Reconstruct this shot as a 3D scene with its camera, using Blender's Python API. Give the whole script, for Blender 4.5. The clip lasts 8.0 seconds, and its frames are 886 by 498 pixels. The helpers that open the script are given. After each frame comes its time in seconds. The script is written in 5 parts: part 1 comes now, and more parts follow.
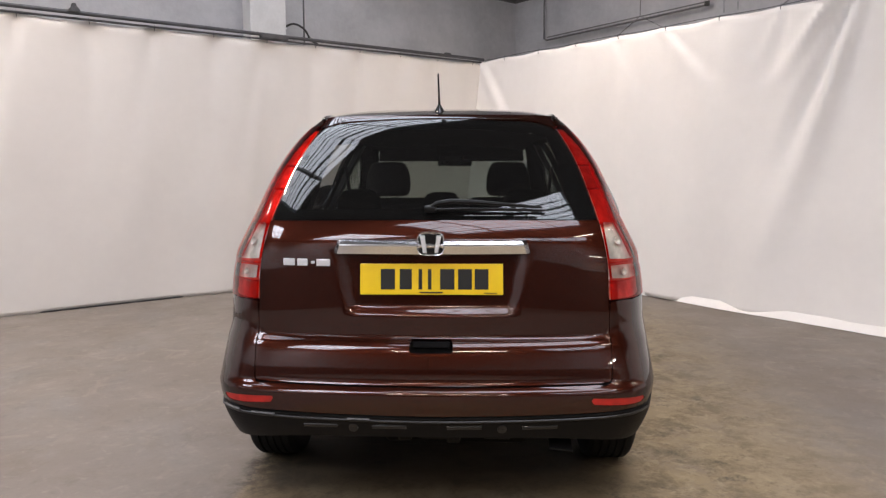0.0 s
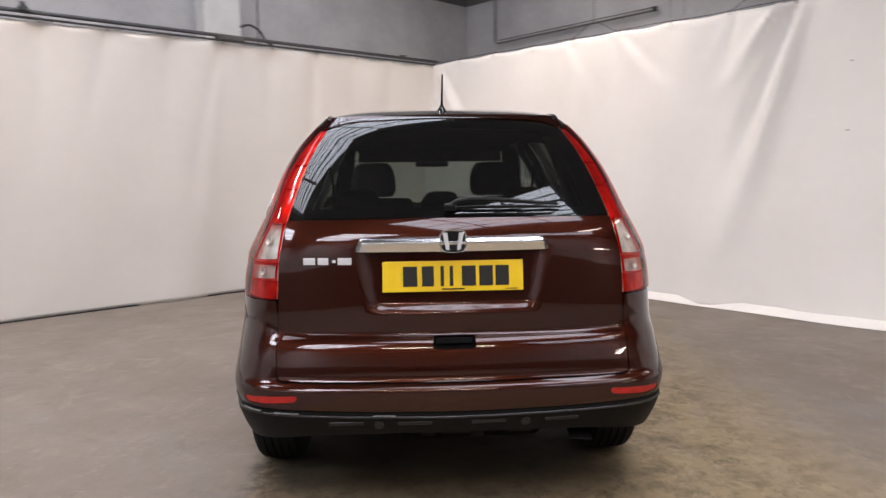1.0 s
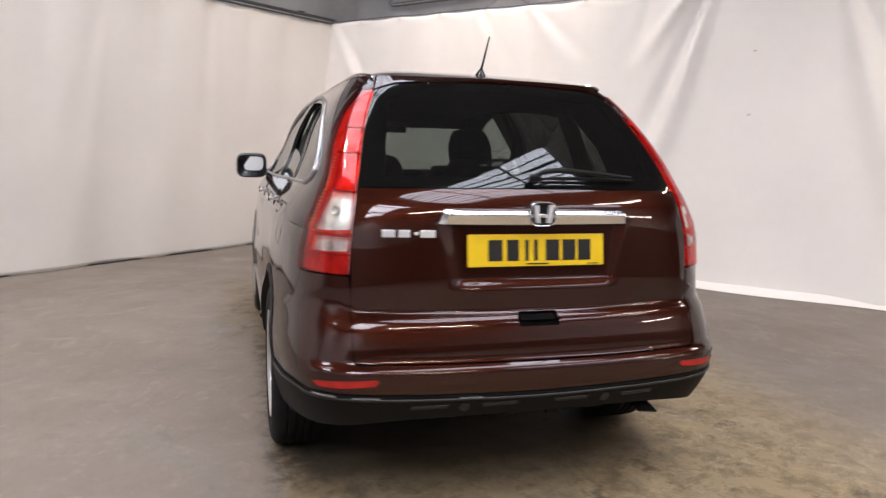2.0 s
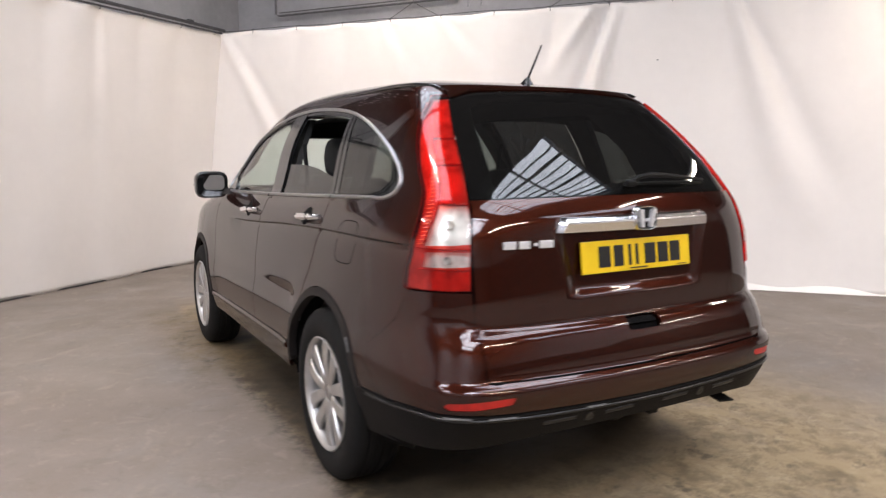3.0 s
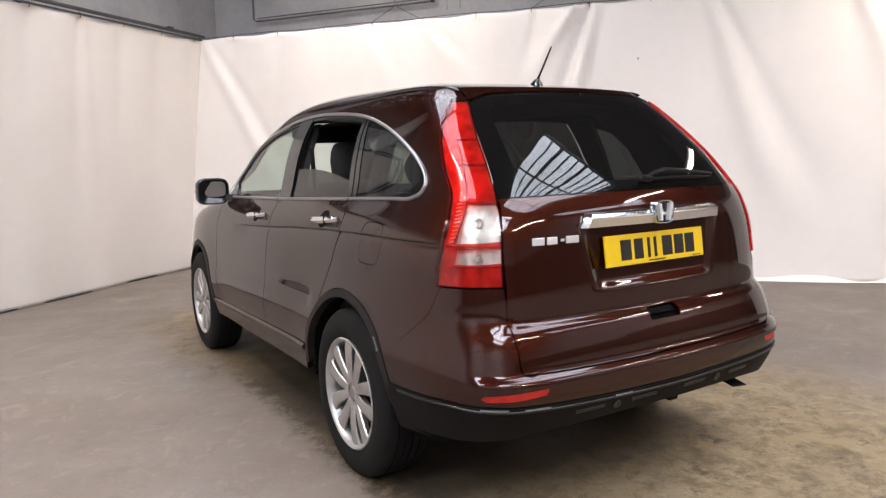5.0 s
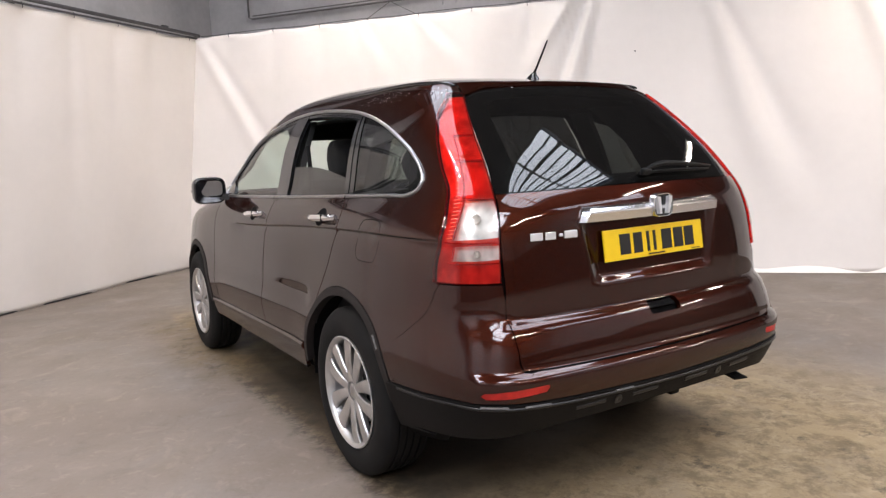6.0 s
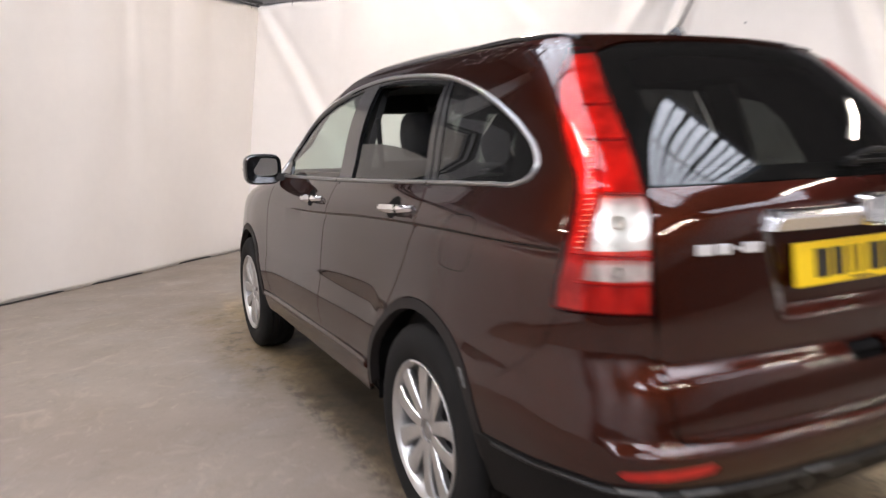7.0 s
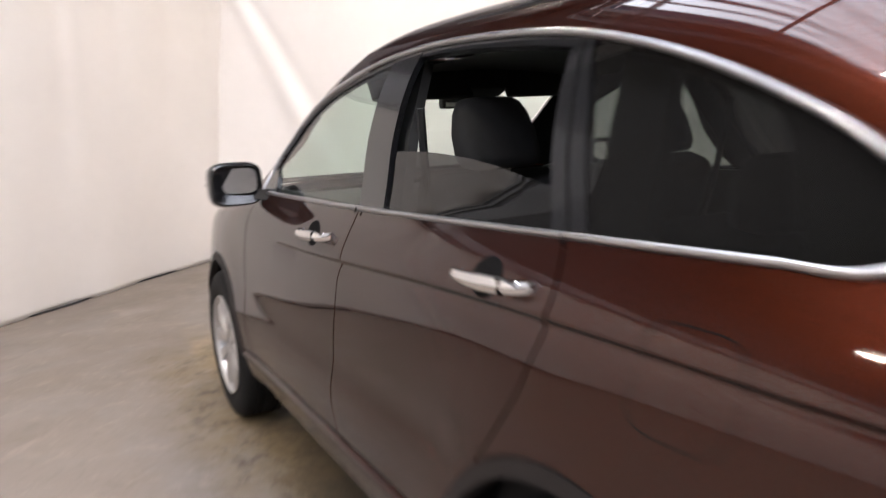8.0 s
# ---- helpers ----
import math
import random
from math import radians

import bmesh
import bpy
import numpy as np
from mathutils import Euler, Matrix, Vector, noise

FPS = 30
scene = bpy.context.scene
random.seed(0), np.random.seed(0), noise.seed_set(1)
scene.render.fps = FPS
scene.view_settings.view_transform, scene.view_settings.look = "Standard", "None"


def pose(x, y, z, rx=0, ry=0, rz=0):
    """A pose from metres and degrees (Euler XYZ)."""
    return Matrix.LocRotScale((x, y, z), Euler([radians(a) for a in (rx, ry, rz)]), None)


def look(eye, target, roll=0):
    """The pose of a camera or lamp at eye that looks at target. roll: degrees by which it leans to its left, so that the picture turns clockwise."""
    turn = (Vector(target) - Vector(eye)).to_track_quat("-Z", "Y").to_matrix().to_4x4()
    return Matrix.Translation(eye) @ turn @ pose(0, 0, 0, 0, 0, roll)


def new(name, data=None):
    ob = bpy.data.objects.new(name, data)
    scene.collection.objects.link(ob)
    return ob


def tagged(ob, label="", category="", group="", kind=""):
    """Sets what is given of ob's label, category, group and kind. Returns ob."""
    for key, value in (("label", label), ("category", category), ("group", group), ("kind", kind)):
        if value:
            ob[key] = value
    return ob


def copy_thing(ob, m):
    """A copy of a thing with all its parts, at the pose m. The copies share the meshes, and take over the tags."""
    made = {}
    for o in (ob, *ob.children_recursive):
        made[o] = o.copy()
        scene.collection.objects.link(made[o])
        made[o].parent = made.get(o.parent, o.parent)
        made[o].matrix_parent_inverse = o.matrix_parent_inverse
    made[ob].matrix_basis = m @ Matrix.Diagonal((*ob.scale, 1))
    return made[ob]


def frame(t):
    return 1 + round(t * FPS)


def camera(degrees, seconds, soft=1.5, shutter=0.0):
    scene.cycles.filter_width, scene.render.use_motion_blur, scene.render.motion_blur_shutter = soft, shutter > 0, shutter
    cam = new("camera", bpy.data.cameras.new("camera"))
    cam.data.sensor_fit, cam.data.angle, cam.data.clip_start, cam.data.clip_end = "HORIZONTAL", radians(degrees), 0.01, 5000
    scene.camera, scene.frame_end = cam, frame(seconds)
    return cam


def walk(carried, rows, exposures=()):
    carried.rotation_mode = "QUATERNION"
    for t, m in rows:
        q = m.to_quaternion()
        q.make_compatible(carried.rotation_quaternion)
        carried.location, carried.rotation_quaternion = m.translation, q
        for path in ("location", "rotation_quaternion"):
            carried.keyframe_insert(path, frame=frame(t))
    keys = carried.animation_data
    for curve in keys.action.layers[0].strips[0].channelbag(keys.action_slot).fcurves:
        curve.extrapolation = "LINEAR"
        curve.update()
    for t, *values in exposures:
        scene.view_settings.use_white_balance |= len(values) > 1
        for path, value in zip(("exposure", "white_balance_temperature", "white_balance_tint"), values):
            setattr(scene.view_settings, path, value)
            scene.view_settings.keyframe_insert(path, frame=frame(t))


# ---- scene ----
cam = camera(63.5, 8.0, soft=1.3, shutter=0.9)
PATH = [
    (0, (0.150, -2.416, 1.367), (0.067, -0.428, 1.161), -0.2),
    (0.5, (0.126, -2.436, 1.373), (0.063, -0.447, 1.166), -0.0),
    (1, (-0.162, -2.458, 1.352), (-0.066, -0.471, 1.153), -0.8),
    (1.5, (-0.564, -2.353, 1.334), (-0.213, -0.397, 1.109), 0.5),
    (1.7, (-0.743, -2.292, 1.348), (-0.325, -0.355, 1.076), 1.2),
    (2.8, (-1.719, -1.796, 1.344), (-0.798, -0.04, 1.085), 0.1),
    (3, (-1.855, -1.743, 1.337), (-0.893, -0.008, 1.085), -0.4),
    (3.5, (-2.049, -1.705, 1.343), (-1.015, -0.014, 1.076), -1.8),
    (4, (-2.064, -1.706, 1.339), (-1.028, -0.013, 1.092), -1.7),
    (4.5, (-2.064, -1.703, 1.337), (-1.035, -0.006, 1.092), -1.6),
    (6, (-2.049, -1.689, 1.339), (-1.017, 0.004, 1.078), -2.6),
    (6.5, (-1.931, -1.522, 1.322), (-1.018, 0.236, 1.05), -2.0),
    (7, (-1.835, -1.019, 1.321), (-0.944, 0.746, 1.019), -1.2),
    (7.5, (-1.689, -0.444, 1.356), (-0.842, 1.338, 1.027), -1.3),
    (8, (-1.558, 0.198, 1.388), (-0.611, 1.923, 1.032), -2.7),
]
walk(cam, [(t, look(eye, target, roll)) for t, eye, target, roll in PATH],
     ((0.0, -0.15), (1.5, -0.10), (3.0, 0.07), (4.5, 0.10), (6.0, 0.10), (7.0, 0.18), (8.0, 0.30)))

# ---- world, lamps ----
TURN = 41.3  # the hall stands at this angle to the car
ROOM = pose(0, 0, 0, 0, 0, TURN)
world = bpy.data.worlds.new("world")
scene.world = world
world.use_nodes = True
_wn = world.node_tree.nodes
_sky = _wn.new("ShaderNodeTexSky")
_sky.sky_type, _sky.sun_disc, _sky.sun_elevation, _sky.sun_rotation = "NISHITA", False, radians(40), radians(200)
world.node_tree.links.new(_sky.outputs[0], _wn["Background"].inputs[0])
_wn["Background"].inputs[1].default_value = 0.1


def area_lamp(name, m, sx, sy, watts, colour):
    data = bpy.data.lights.new(name, "AREA")
    data.shape, data.size, data.size_y, data.energy, data.color = "RECTANGLE", sx, sy, watts, colour
    ob = new(name, data)
    ob.matrix_world = m
    return ob


HALL_TOP = 6.0
# rooflights in the hall's own axes: x0, x1, y0, y1, watts
# the last three are unseen, added to light the curtains and floor
SKYLIGHTS_AND_FILLS = ((-2.9, 4.0, 2.3, 5.1, 440), (-3.0, 2.1, -4.0, -1.3, 410), (-9.5, -5.0, -4.0, -1.3, 760), (-9.5, -5.0, 2.3, 4.3, 700), (-3.0, 2.1, -9.6, -7.0, 380))
for x0, x1, y0, y1, watts in SKYLIGHTS_AND_FILLS:
    area_lamp("sky_and_fill_lamp", ROOM @ pose((x0 + x1) / 2, (y0 + y1) / 2, HALL_TOP + 0.30), x1 - x0, y1 - y0, watts, (0.90, 0.93, 1.05))
# fluorescent battens: x, y, height, turn, length, watts
BATTENS = ((0.0, -5.6, 4.0, 0, 2.6, 125), (3.4, -1.8, 3.9, 60, 1.5, 34), (4.7, 0.9, 3.7, 55, 1.5, 35), (7.0, -5.2, 3.3, 60, 2.0, 95), 
           (-3.4, 1.8, 5.0, 56, 1.2, 100), (0.9, 5.2, 4.6, 41, 1.5, 62), (-4.95, 2.2, 4.4, 75, 0.6, 28))
for x, y, z, turn, length, watts in BATTENS:
    area_lamp("batten_lamp", pose(x, y, z - 0.075, 0, 0, turn), length, 0.05, watts, (1.0, 0.84, 0.70))


# ---- materials ----
def material(name, colour, rough=0.5, metal=0.0, coat=0.0, coat_rough=0.03, specular=0.5, vary=0.0, scale=6.0, bump=0.0, bump_scale=60.0, second=None, rough_vary=0.0):
    m = bpy.data.materials.new(name)
    m.use_nodes = True
    nodes, links = m.node_tree.nodes, m.node_tree.links
    b = nodes["Principled BSDF"]
    b.inputs["Base Color"].default_value = (*colour, 1)
    b.inputs["Roughness"].default_value = rough
    b.inputs["Metallic"].default_value = metal
    b.inputs["Coat Weight"].default_value = coat
    b.inputs["Coat Roughness"].default_value = coat_rough
    b.inputs["Specular IOR Level"].default_value = specular
    where = nodes.new("ShaderNodeTexCoord").outputs["Object"]
    if vary or second:
        coarse, fine = nodes.new("ShaderNodeTexNoise"), nodes.new("ShaderNodeTexNoise")
        for tex, sc in ((coarse, scale), (fine, scale * 9)):
            tex.inputs["Scale"].default_value, tex.inputs["Detail"].default_value = sc, 6
            links.new(where, tex.inputs["Vector"])
        add = nodes.new("ShaderNodeMath")
        add.operation = "MULTIPLY_ADD"
        add.inputs[1].default_value = 0.35
        links.new(fine.outputs[0], add.inputs[0])
        links.new(coarse.outputs[0], add.inputs[2])
        ramp = nodes.new("ShaderNodeValToRGB")
        other = second or tuple(c * (1 - vary) for c in colour)
        ramp.color_ramp.elements[0].position, ramp.color_ramp.elements[1].position = 0.45, 0.9
        ramp.color_ramp.elements[0].color, ramp.color_ramp.elements[1].color = (*colour, 1), (*other, 1)
        links.new(add.outputs[0], ramp.inputs[0])
        links.new(ramp.outputs[0], b.inputs["Base Color"])
        if rough_vary:
            r = nodes.new("ShaderNodeMapRange")
            r.inputs["To Min"].default_value, r.inputs["To Max"].default_value = rough - rough_vary, rough + rough_vary
            links.new(coarse.outputs[0], r.inputs[0])
            links.new(r.outputs[0], b.inputs["Roughness"])
    if bump:
        tex, bmp = nodes.new("ShaderNodeTexNoise"), nodes.new("ShaderNodeBump")
        tex.inputs["Scale"].default_value, tex.inputs["Detail"].default_value = bump_scale, 8
        bmp.inputs["Strength"].default_value, bmp.inputs["Distance"].default_value = bump, 0.01
        links.new(where, tex.inputs["Vector"])
        links.new(tex.outputs[0], bmp.inputs["Height"])
        links.new(bmp.outputs[0], b.inputs["Normal"])
    return m


def glass_material(name, tint, rough=0.0):
    """A thin pane: tinted see-through, with a reflection by Fresnel."""
    m = bpy.data.materials.new(name)
    m.use_nodes = True
    nodes, links = m.node_tree.nodes, m.node_tree.links
    nodes.remove(nodes["Principled BSDF"])
    clear, gloss, mix = nodes.new("ShaderNodeBsdfTransparent"), nodes.new("ShaderNodeBsdfGlossy"), nodes.new("ShaderNodeMixShader")
    weight, power, scale = nodes.new("ShaderNodeLayerWeight"), nodes.new("ShaderNodeMath"), nodes.new("ShaderNodeMath")
    clear.inputs[0].default_value = (*tint, 1)
    gloss.inputs["Roughness"].default_value = rough
    power.operation, scale.operation = "POWER", "MULTIPLY_ADD"
    power.inputs[1].default_value, scale.inputs[1].default_value, scale.inputs[2].default_value = 4.5, 0.9, 0.05
    links.new(weight.outputs["Facing"], power.inputs[0])
    links.new(power.outputs[0], scale.inputs[0])
    links.new(scale.outputs[0], mix.inputs[0])
    links.new(clear.outputs[0], mix.inputs[1])
    links.new(gloss.outputs[0], mix.inputs[2])
    # faint pale haze mixed into the pane to lift its blacks
    film, hazy = nodes.new("ShaderNodeBsdfDiffuse"), nodes.new("ShaderNodeMixShader")
    film.inputs[0].default_value, hazy.inputs[0].default_value = (0.55, 0.52, 0.49, 1), 0.009
    links.new(mix.outputs[0], hazy.inputs[1])
    links.new(film.outputs[0], hazy.inputs[2])
    links.new(hazy.outputs[0], nodes["Material Output"].inputs[0])
    return m


def paint_material():
    """Dark brown pearl paint under clear lacquer, with fine flakes and a little dust."""
    m = material("brown_pearl_paint", (0.035, 0.009, 0.005), 0.36, 0.75, 1.0, 0.015, specular=0.15)
    m.node_tree.nodes["Principled BSDF"].inputs["Coat IOR"].default_value = 1.53
    nodes, links = m.node_tree.nodes, m.node_tree.links
    b = nodes["Principled BSDF"]
    where = nodes.new("ShaderNodeTexCoord").outputs["Object"]
    b.inputs["Specular Tint"].default_value = (0.10, 0.03, 0.018, 1)
    flakes, ramp = nodes.new("ShaderNodeTexVoronoi"), nodes.new("ShaderNodeValToRGB")
    flakes.inputs["Scale"].default_value = 1400
    links.new(where, flakes.inputs["Vector"])
    ramp.color_ramp.elements[0].color, ramp.color_ramp.elements[1].color = (0.026, 0.0060, 0.0032, 1), (0.049, 0.0108, 0.0053, 1)
    links.new(flakes.outputs["Color"], ramp.inputs[0])
    links.new(ramp.outputs[0], b.inputs["Base Color"])
    dust, spread = nodes.new("ShaderNodeTexNoise"), nodes.new("ShaderNodeMapRange")
    dust.inputs["Scale"].default_value, dust.inputs["Detail"].default_value = 3.0, 7
    spread.inputs["To Min"].default_value, spread.inputs["To Max"].default_value = 0.012, 0.05
    links.new(where, dust.inputs["Vector"])
    links.new(dust.outputs[0], spread.inputs[0])
    links.new(spread.outputs[0], b.inputs["Coat Roughness"])
    return m


def lens_material(name, deep, pale, metal=0.0, upright=1.0):
    """A lamp lens: coloured plastic over a ribbed reflector."""
    m = material(name, deep, 0.12, metal, 1.0, 0.02)
    nodes, links = m.node_tree.nodes, m.node_tree.links
    b = nodes["Principled BSDF"]
    where = nodes.new("ShaderNodeTexCoord").outputs["Object"]
    wave, noise_, ramp = nodes.new("ShaderNodeTexVoronoi"), nodes.new("ShaderNodeTexNoise"), nodes.new("ShaderNodeValToRGB")
    wave.inputs["Scale"].default_value = 60
    noise_.inputs["Scale"].default_value = 13
    squash = nodes.new("ShaderNodeMapping")
    squash.inputs["Scale"].default_value = (upright, upright, 1.0)
    links.new(where, squash.inputs["Vector"])
    for tex in (wave, noise_):
        links.new(squash.outputs[0], tex.inputs["Vector"])
    ramp.color_ramp.elements[0].position, ramp.color_ramp.elements[1].position = 0.36, 0.66
    ramp.color_ramp.elements[0].color, ramp.color_ramp.elements[1].color = (*deep, 1), (*pale, 1)
    links.new(noise_.outputs[0], ramp.inputs[0])
    links.new(ramp.outputs[0], b.inputs["Base Color"])
    bmp = nodes.new("ShaderNodeBump")
    bmp.inputs["Strength"].default_value, bmp.inputs["Distance"].default_value = 0.06, 0.003
    links.new(wave.outputs["Distance"], bmp.inputs["Height"])
    links.new(bmp.outputs[0], b.inputs["Normal"])
    return m


def floor_material():
    """Worn grey concrete with brown stains, scuffs, fine grain and shade painted under the car."""
    m = material("worn_concrete", (0.30, 0.27, 0.24), 0.65, specular=0.3)
    nodes, links = m.node_tree.nodes, m.node_tree.links
    b = nodes["Principled BSDF"]
    where = nodes.new("ShaderNodeTexCoord").outputs["Object"]

    def tex(scale, detail, low, high, rough=0.55, distort=0.0):
        t, r = nodes.new("ShaderNodeTexNoise"), nodes.new("ShaderNodeMapRange")
        t.inputs["Scale"].default_value, t.inputs["Detail"].default_value, t.inputs["Roughness"].default_value, t.inputs["Distortion"].default_value = scale, detail, rough, distort
        r.inputs["From Min"].default_value, r.inputs["From Max"].default_value = low, high
        links.new(where, t.inputs["Vector"])
        links.new(t.outputs[0], r.inputs[0])
        return r.outputs[0]

    def mix(factor, first, colour, amount=1.0):
        n, k = nodes.new("ShaderNodeMix"), nodes.new("ShaderNodeMath")
        n.data_type, k.operation = "RGBA", "MULTIPLY"
        k.inputs[1].default_value = amount
        links.new(factor, k.inputs[0])
        links.new(k.outputs[0], n.inputs["Factor"])
        if isinstance(first, tuple):
            n.inputs["A"].default_value = (*first, 1)
        else:
            links.new(first, n.inputs["A"])
        n.inputs["B"].default_value = (*colour, 1)
        return n.outputs["Result"]

    c = mix(tex(0.5, 4, 0.40, 0.62), (0.200, 0.167, 0.140), (0.176, 0.143, 0.117))
    c = mix(tex(1.1, 8, 0.50, 0.66, 0.65, 0.8), c, (0.205, 0.186, 0.170), 0.55)
    c = mix(tex(1.7, 8, 0.50, 0.68, 0.7, 0.6), c, (0.165, 0.128, 0.094), 0.50)
    c = mix(tex(5.5, 8, 0.54, 0.68, 0.7, 1.0), c, (0.112, 0.092, 0.072), 0.34)
    c = mix(tex(3.1, 6, 0.56, 0.68, 0.6, 2.0), c, (0.275, 0.232, 0.190), 0.40)
    c = mix(tex(13, 7, 0.57, 0.68, 0.7, 0.5), c, (0.290, 0.250, 0.210), 0.40)
    c = mix(tex(34, 6, 0.50, 0.75, 0.7), c, (0.12, 0.10, 0.08), 0.30)
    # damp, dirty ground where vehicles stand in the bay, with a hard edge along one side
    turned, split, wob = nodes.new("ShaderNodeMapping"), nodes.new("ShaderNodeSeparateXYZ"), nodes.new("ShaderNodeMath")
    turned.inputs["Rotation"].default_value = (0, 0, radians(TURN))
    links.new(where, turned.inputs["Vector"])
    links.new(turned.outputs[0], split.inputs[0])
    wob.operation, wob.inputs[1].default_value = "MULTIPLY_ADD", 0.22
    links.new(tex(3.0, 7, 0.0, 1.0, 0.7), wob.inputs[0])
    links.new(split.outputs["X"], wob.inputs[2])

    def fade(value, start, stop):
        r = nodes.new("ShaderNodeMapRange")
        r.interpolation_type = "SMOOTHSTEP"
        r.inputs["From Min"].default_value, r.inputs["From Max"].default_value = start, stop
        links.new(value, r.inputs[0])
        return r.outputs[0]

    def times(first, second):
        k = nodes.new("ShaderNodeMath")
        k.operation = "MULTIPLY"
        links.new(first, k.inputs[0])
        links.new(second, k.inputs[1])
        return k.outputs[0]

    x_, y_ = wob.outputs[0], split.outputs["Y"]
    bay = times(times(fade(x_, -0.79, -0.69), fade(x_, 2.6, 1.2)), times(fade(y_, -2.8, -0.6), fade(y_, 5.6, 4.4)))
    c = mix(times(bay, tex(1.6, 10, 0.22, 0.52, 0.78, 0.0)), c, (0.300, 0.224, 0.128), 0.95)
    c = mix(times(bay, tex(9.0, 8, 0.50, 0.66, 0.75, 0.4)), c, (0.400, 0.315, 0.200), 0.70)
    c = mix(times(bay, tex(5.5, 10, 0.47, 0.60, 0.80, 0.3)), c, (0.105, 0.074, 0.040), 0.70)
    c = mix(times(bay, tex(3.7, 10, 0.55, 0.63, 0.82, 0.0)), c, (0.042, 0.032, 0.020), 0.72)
    # oil and grime under the car, blackened further to paint its shade
    oily_shade = times(times(fade(x_, -0.80, -0.62), fade(x_, 1.15, 0.75)), times(fade(y_, 0.22, 0.72), fade(y_, 4.8, 4.2)))
    c = mix(times(oily_shade, tex(3.4, 10, 0.10, 0.34, 0.78, 0.0)), c, (0.034, 0.027, 0.020), 0.86)
    # damp brown strip beside the sills, darkened with the car's shade
    damp_shade = times(times(fade(x_, -0.79, -0.68), fade(x_, 0.0, -0.5)), times(fade(y_, 0.5, 1.2), fade(y_, 4.4, 3.8)))
    c = mix(times(damp_shade, tex(4.5, 10, 0.24, 0.50, 0.78, 0.3)), c, (0.058, 0.043, 0.027), 0.80)
    # grimy tide mark along the bay's edge, widened inward for the car's shade
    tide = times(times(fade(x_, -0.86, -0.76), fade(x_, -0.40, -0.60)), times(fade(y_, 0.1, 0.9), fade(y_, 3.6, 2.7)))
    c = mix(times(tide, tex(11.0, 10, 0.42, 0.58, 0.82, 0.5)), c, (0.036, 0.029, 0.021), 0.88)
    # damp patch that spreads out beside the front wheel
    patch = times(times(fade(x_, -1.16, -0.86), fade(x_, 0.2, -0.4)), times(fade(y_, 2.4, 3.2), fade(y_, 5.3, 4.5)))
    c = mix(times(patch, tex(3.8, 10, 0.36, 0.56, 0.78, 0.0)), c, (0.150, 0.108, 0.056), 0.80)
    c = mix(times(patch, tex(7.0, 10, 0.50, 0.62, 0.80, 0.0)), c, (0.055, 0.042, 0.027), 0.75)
    c = mix(tex(22, 8, 0.60, 0.72, 0.8), c, (0.060, 0.048, 0.034), 0.5)
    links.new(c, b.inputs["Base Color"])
    links.new(tex(2.2, 6, -0.7, 1.1), b.inputs["Roughness"])
    bmp = nodes.new("ShaderNodeBump")
    bmp.inputs["Strength"].default_value, bmp.inputs["Distance"].default_value = 0.25, 0.004
    links.new(tex(60, 8, 0.0, 1.0, 0.7), bmp.inputs["Height"])
    links.new(bmp.outputs[0], b.inputs["Normal"])
    return m


PAINT = paint_material()
CHROME = material("chrome", (0.86, 0.86, 0.87), 0.05, 1.0)
SATIN = material("satin_chrome", (0.47, 0.47, 0.48), 0.30, 1.0)
ALLOY = material("alloy_silver", (0.56, 0.55, 0.54), 0.38, 0.85, 0.4, 0.12, vary=0.15, scale=20)
ARCH = material("grey_grained_plastic", (0.018, 0.0148, 0.014), 0.6, specular=0.2, vary=0.2, scale=7, bump=0.10, bump_scale=420)
DEEP_RED = material("deep_red_bar", (0.52, 0.016, 0.010), 0.45, coat=0.1, vary=0.35, scale=30)
RUBBER = material("tyre_rubber", (0.0095, 0.009, 0.0088), 0.82, specular=0.2, vary=0.3, scale=9, bump=0.15, bump_scale=120)
CLAD = material("black_grained_plastic", (0.0075, 0.0068, 0.0067), 0.55, specular=0.13, vary=0.25, scale=7, bump=0.12, bump_scale=420)
GLOSSBLACK = material("gloss_black", (0.011, 0.011, 0.012), 0.18, coat=0.25, vary=0.2, scale=20)
DARK = material("dark_underbody", (0.006, 0.0055, 0.0055), 0.9, specular=0.08, vary=0.4, scale=8)
TRIM = material("charcoal_cabin_plastic", (0.012, 0.0117, 0.0114), 0.6, vary=0.2, scale=10, bump=0.1, bump_scale=300)
CLOTH = material("black_seat_cloth", (0.011, 0.011, 0.0115), 0.9, vary=0.3, scale=30, bump=0.3, bump_scale=500)
LINER = material("dark_headlining", (0.015, 0.0147, 0.0143), 0.95, vary=0.15, scale=20)
GLASS_CLEAR = glass_material("green_tinted_glass", (0.72, 0.81, 0.76))
GLASS_DARK = glass_material("privacy_glass", (0.17, 0.18, 0.17))
GLASS_REAR = glass_material("rear_privacy_glass", (0.200, 0.213, 0.204))
GLASS_DOOR = glass_material("door_privacy_glass", (0.09, 0.09, 0.09))
MIRROR = material("mirror_silver", (0.93, 0.93, 0.93), 0.01, 1.0)
RED_LENS = glass_material("red_lens", (0.84, 0.068, 0.036))
CLEAR_LENS = glass_material("clear_lens", (0.90, 0.89, 0.86))
HEADLAMP = lens_material("headlamp_lens", (0.46, 0.43, 0.39), (0.86, 0.84, 0.80), 0.3, 4.0)
REFLECTOR = lens_material("silvered_reflector", (0.46, 0.45, 0.43), (0.80, 0.79, 0.76), 0.55, 1.6)
WIPER = material("wiper_black", (0.007, 0.007, 0.007), 0.45, specular=0.2)
WATER = material("milky_water", (0.55, 0.55, 0.56), 0.06, coat=1.0)
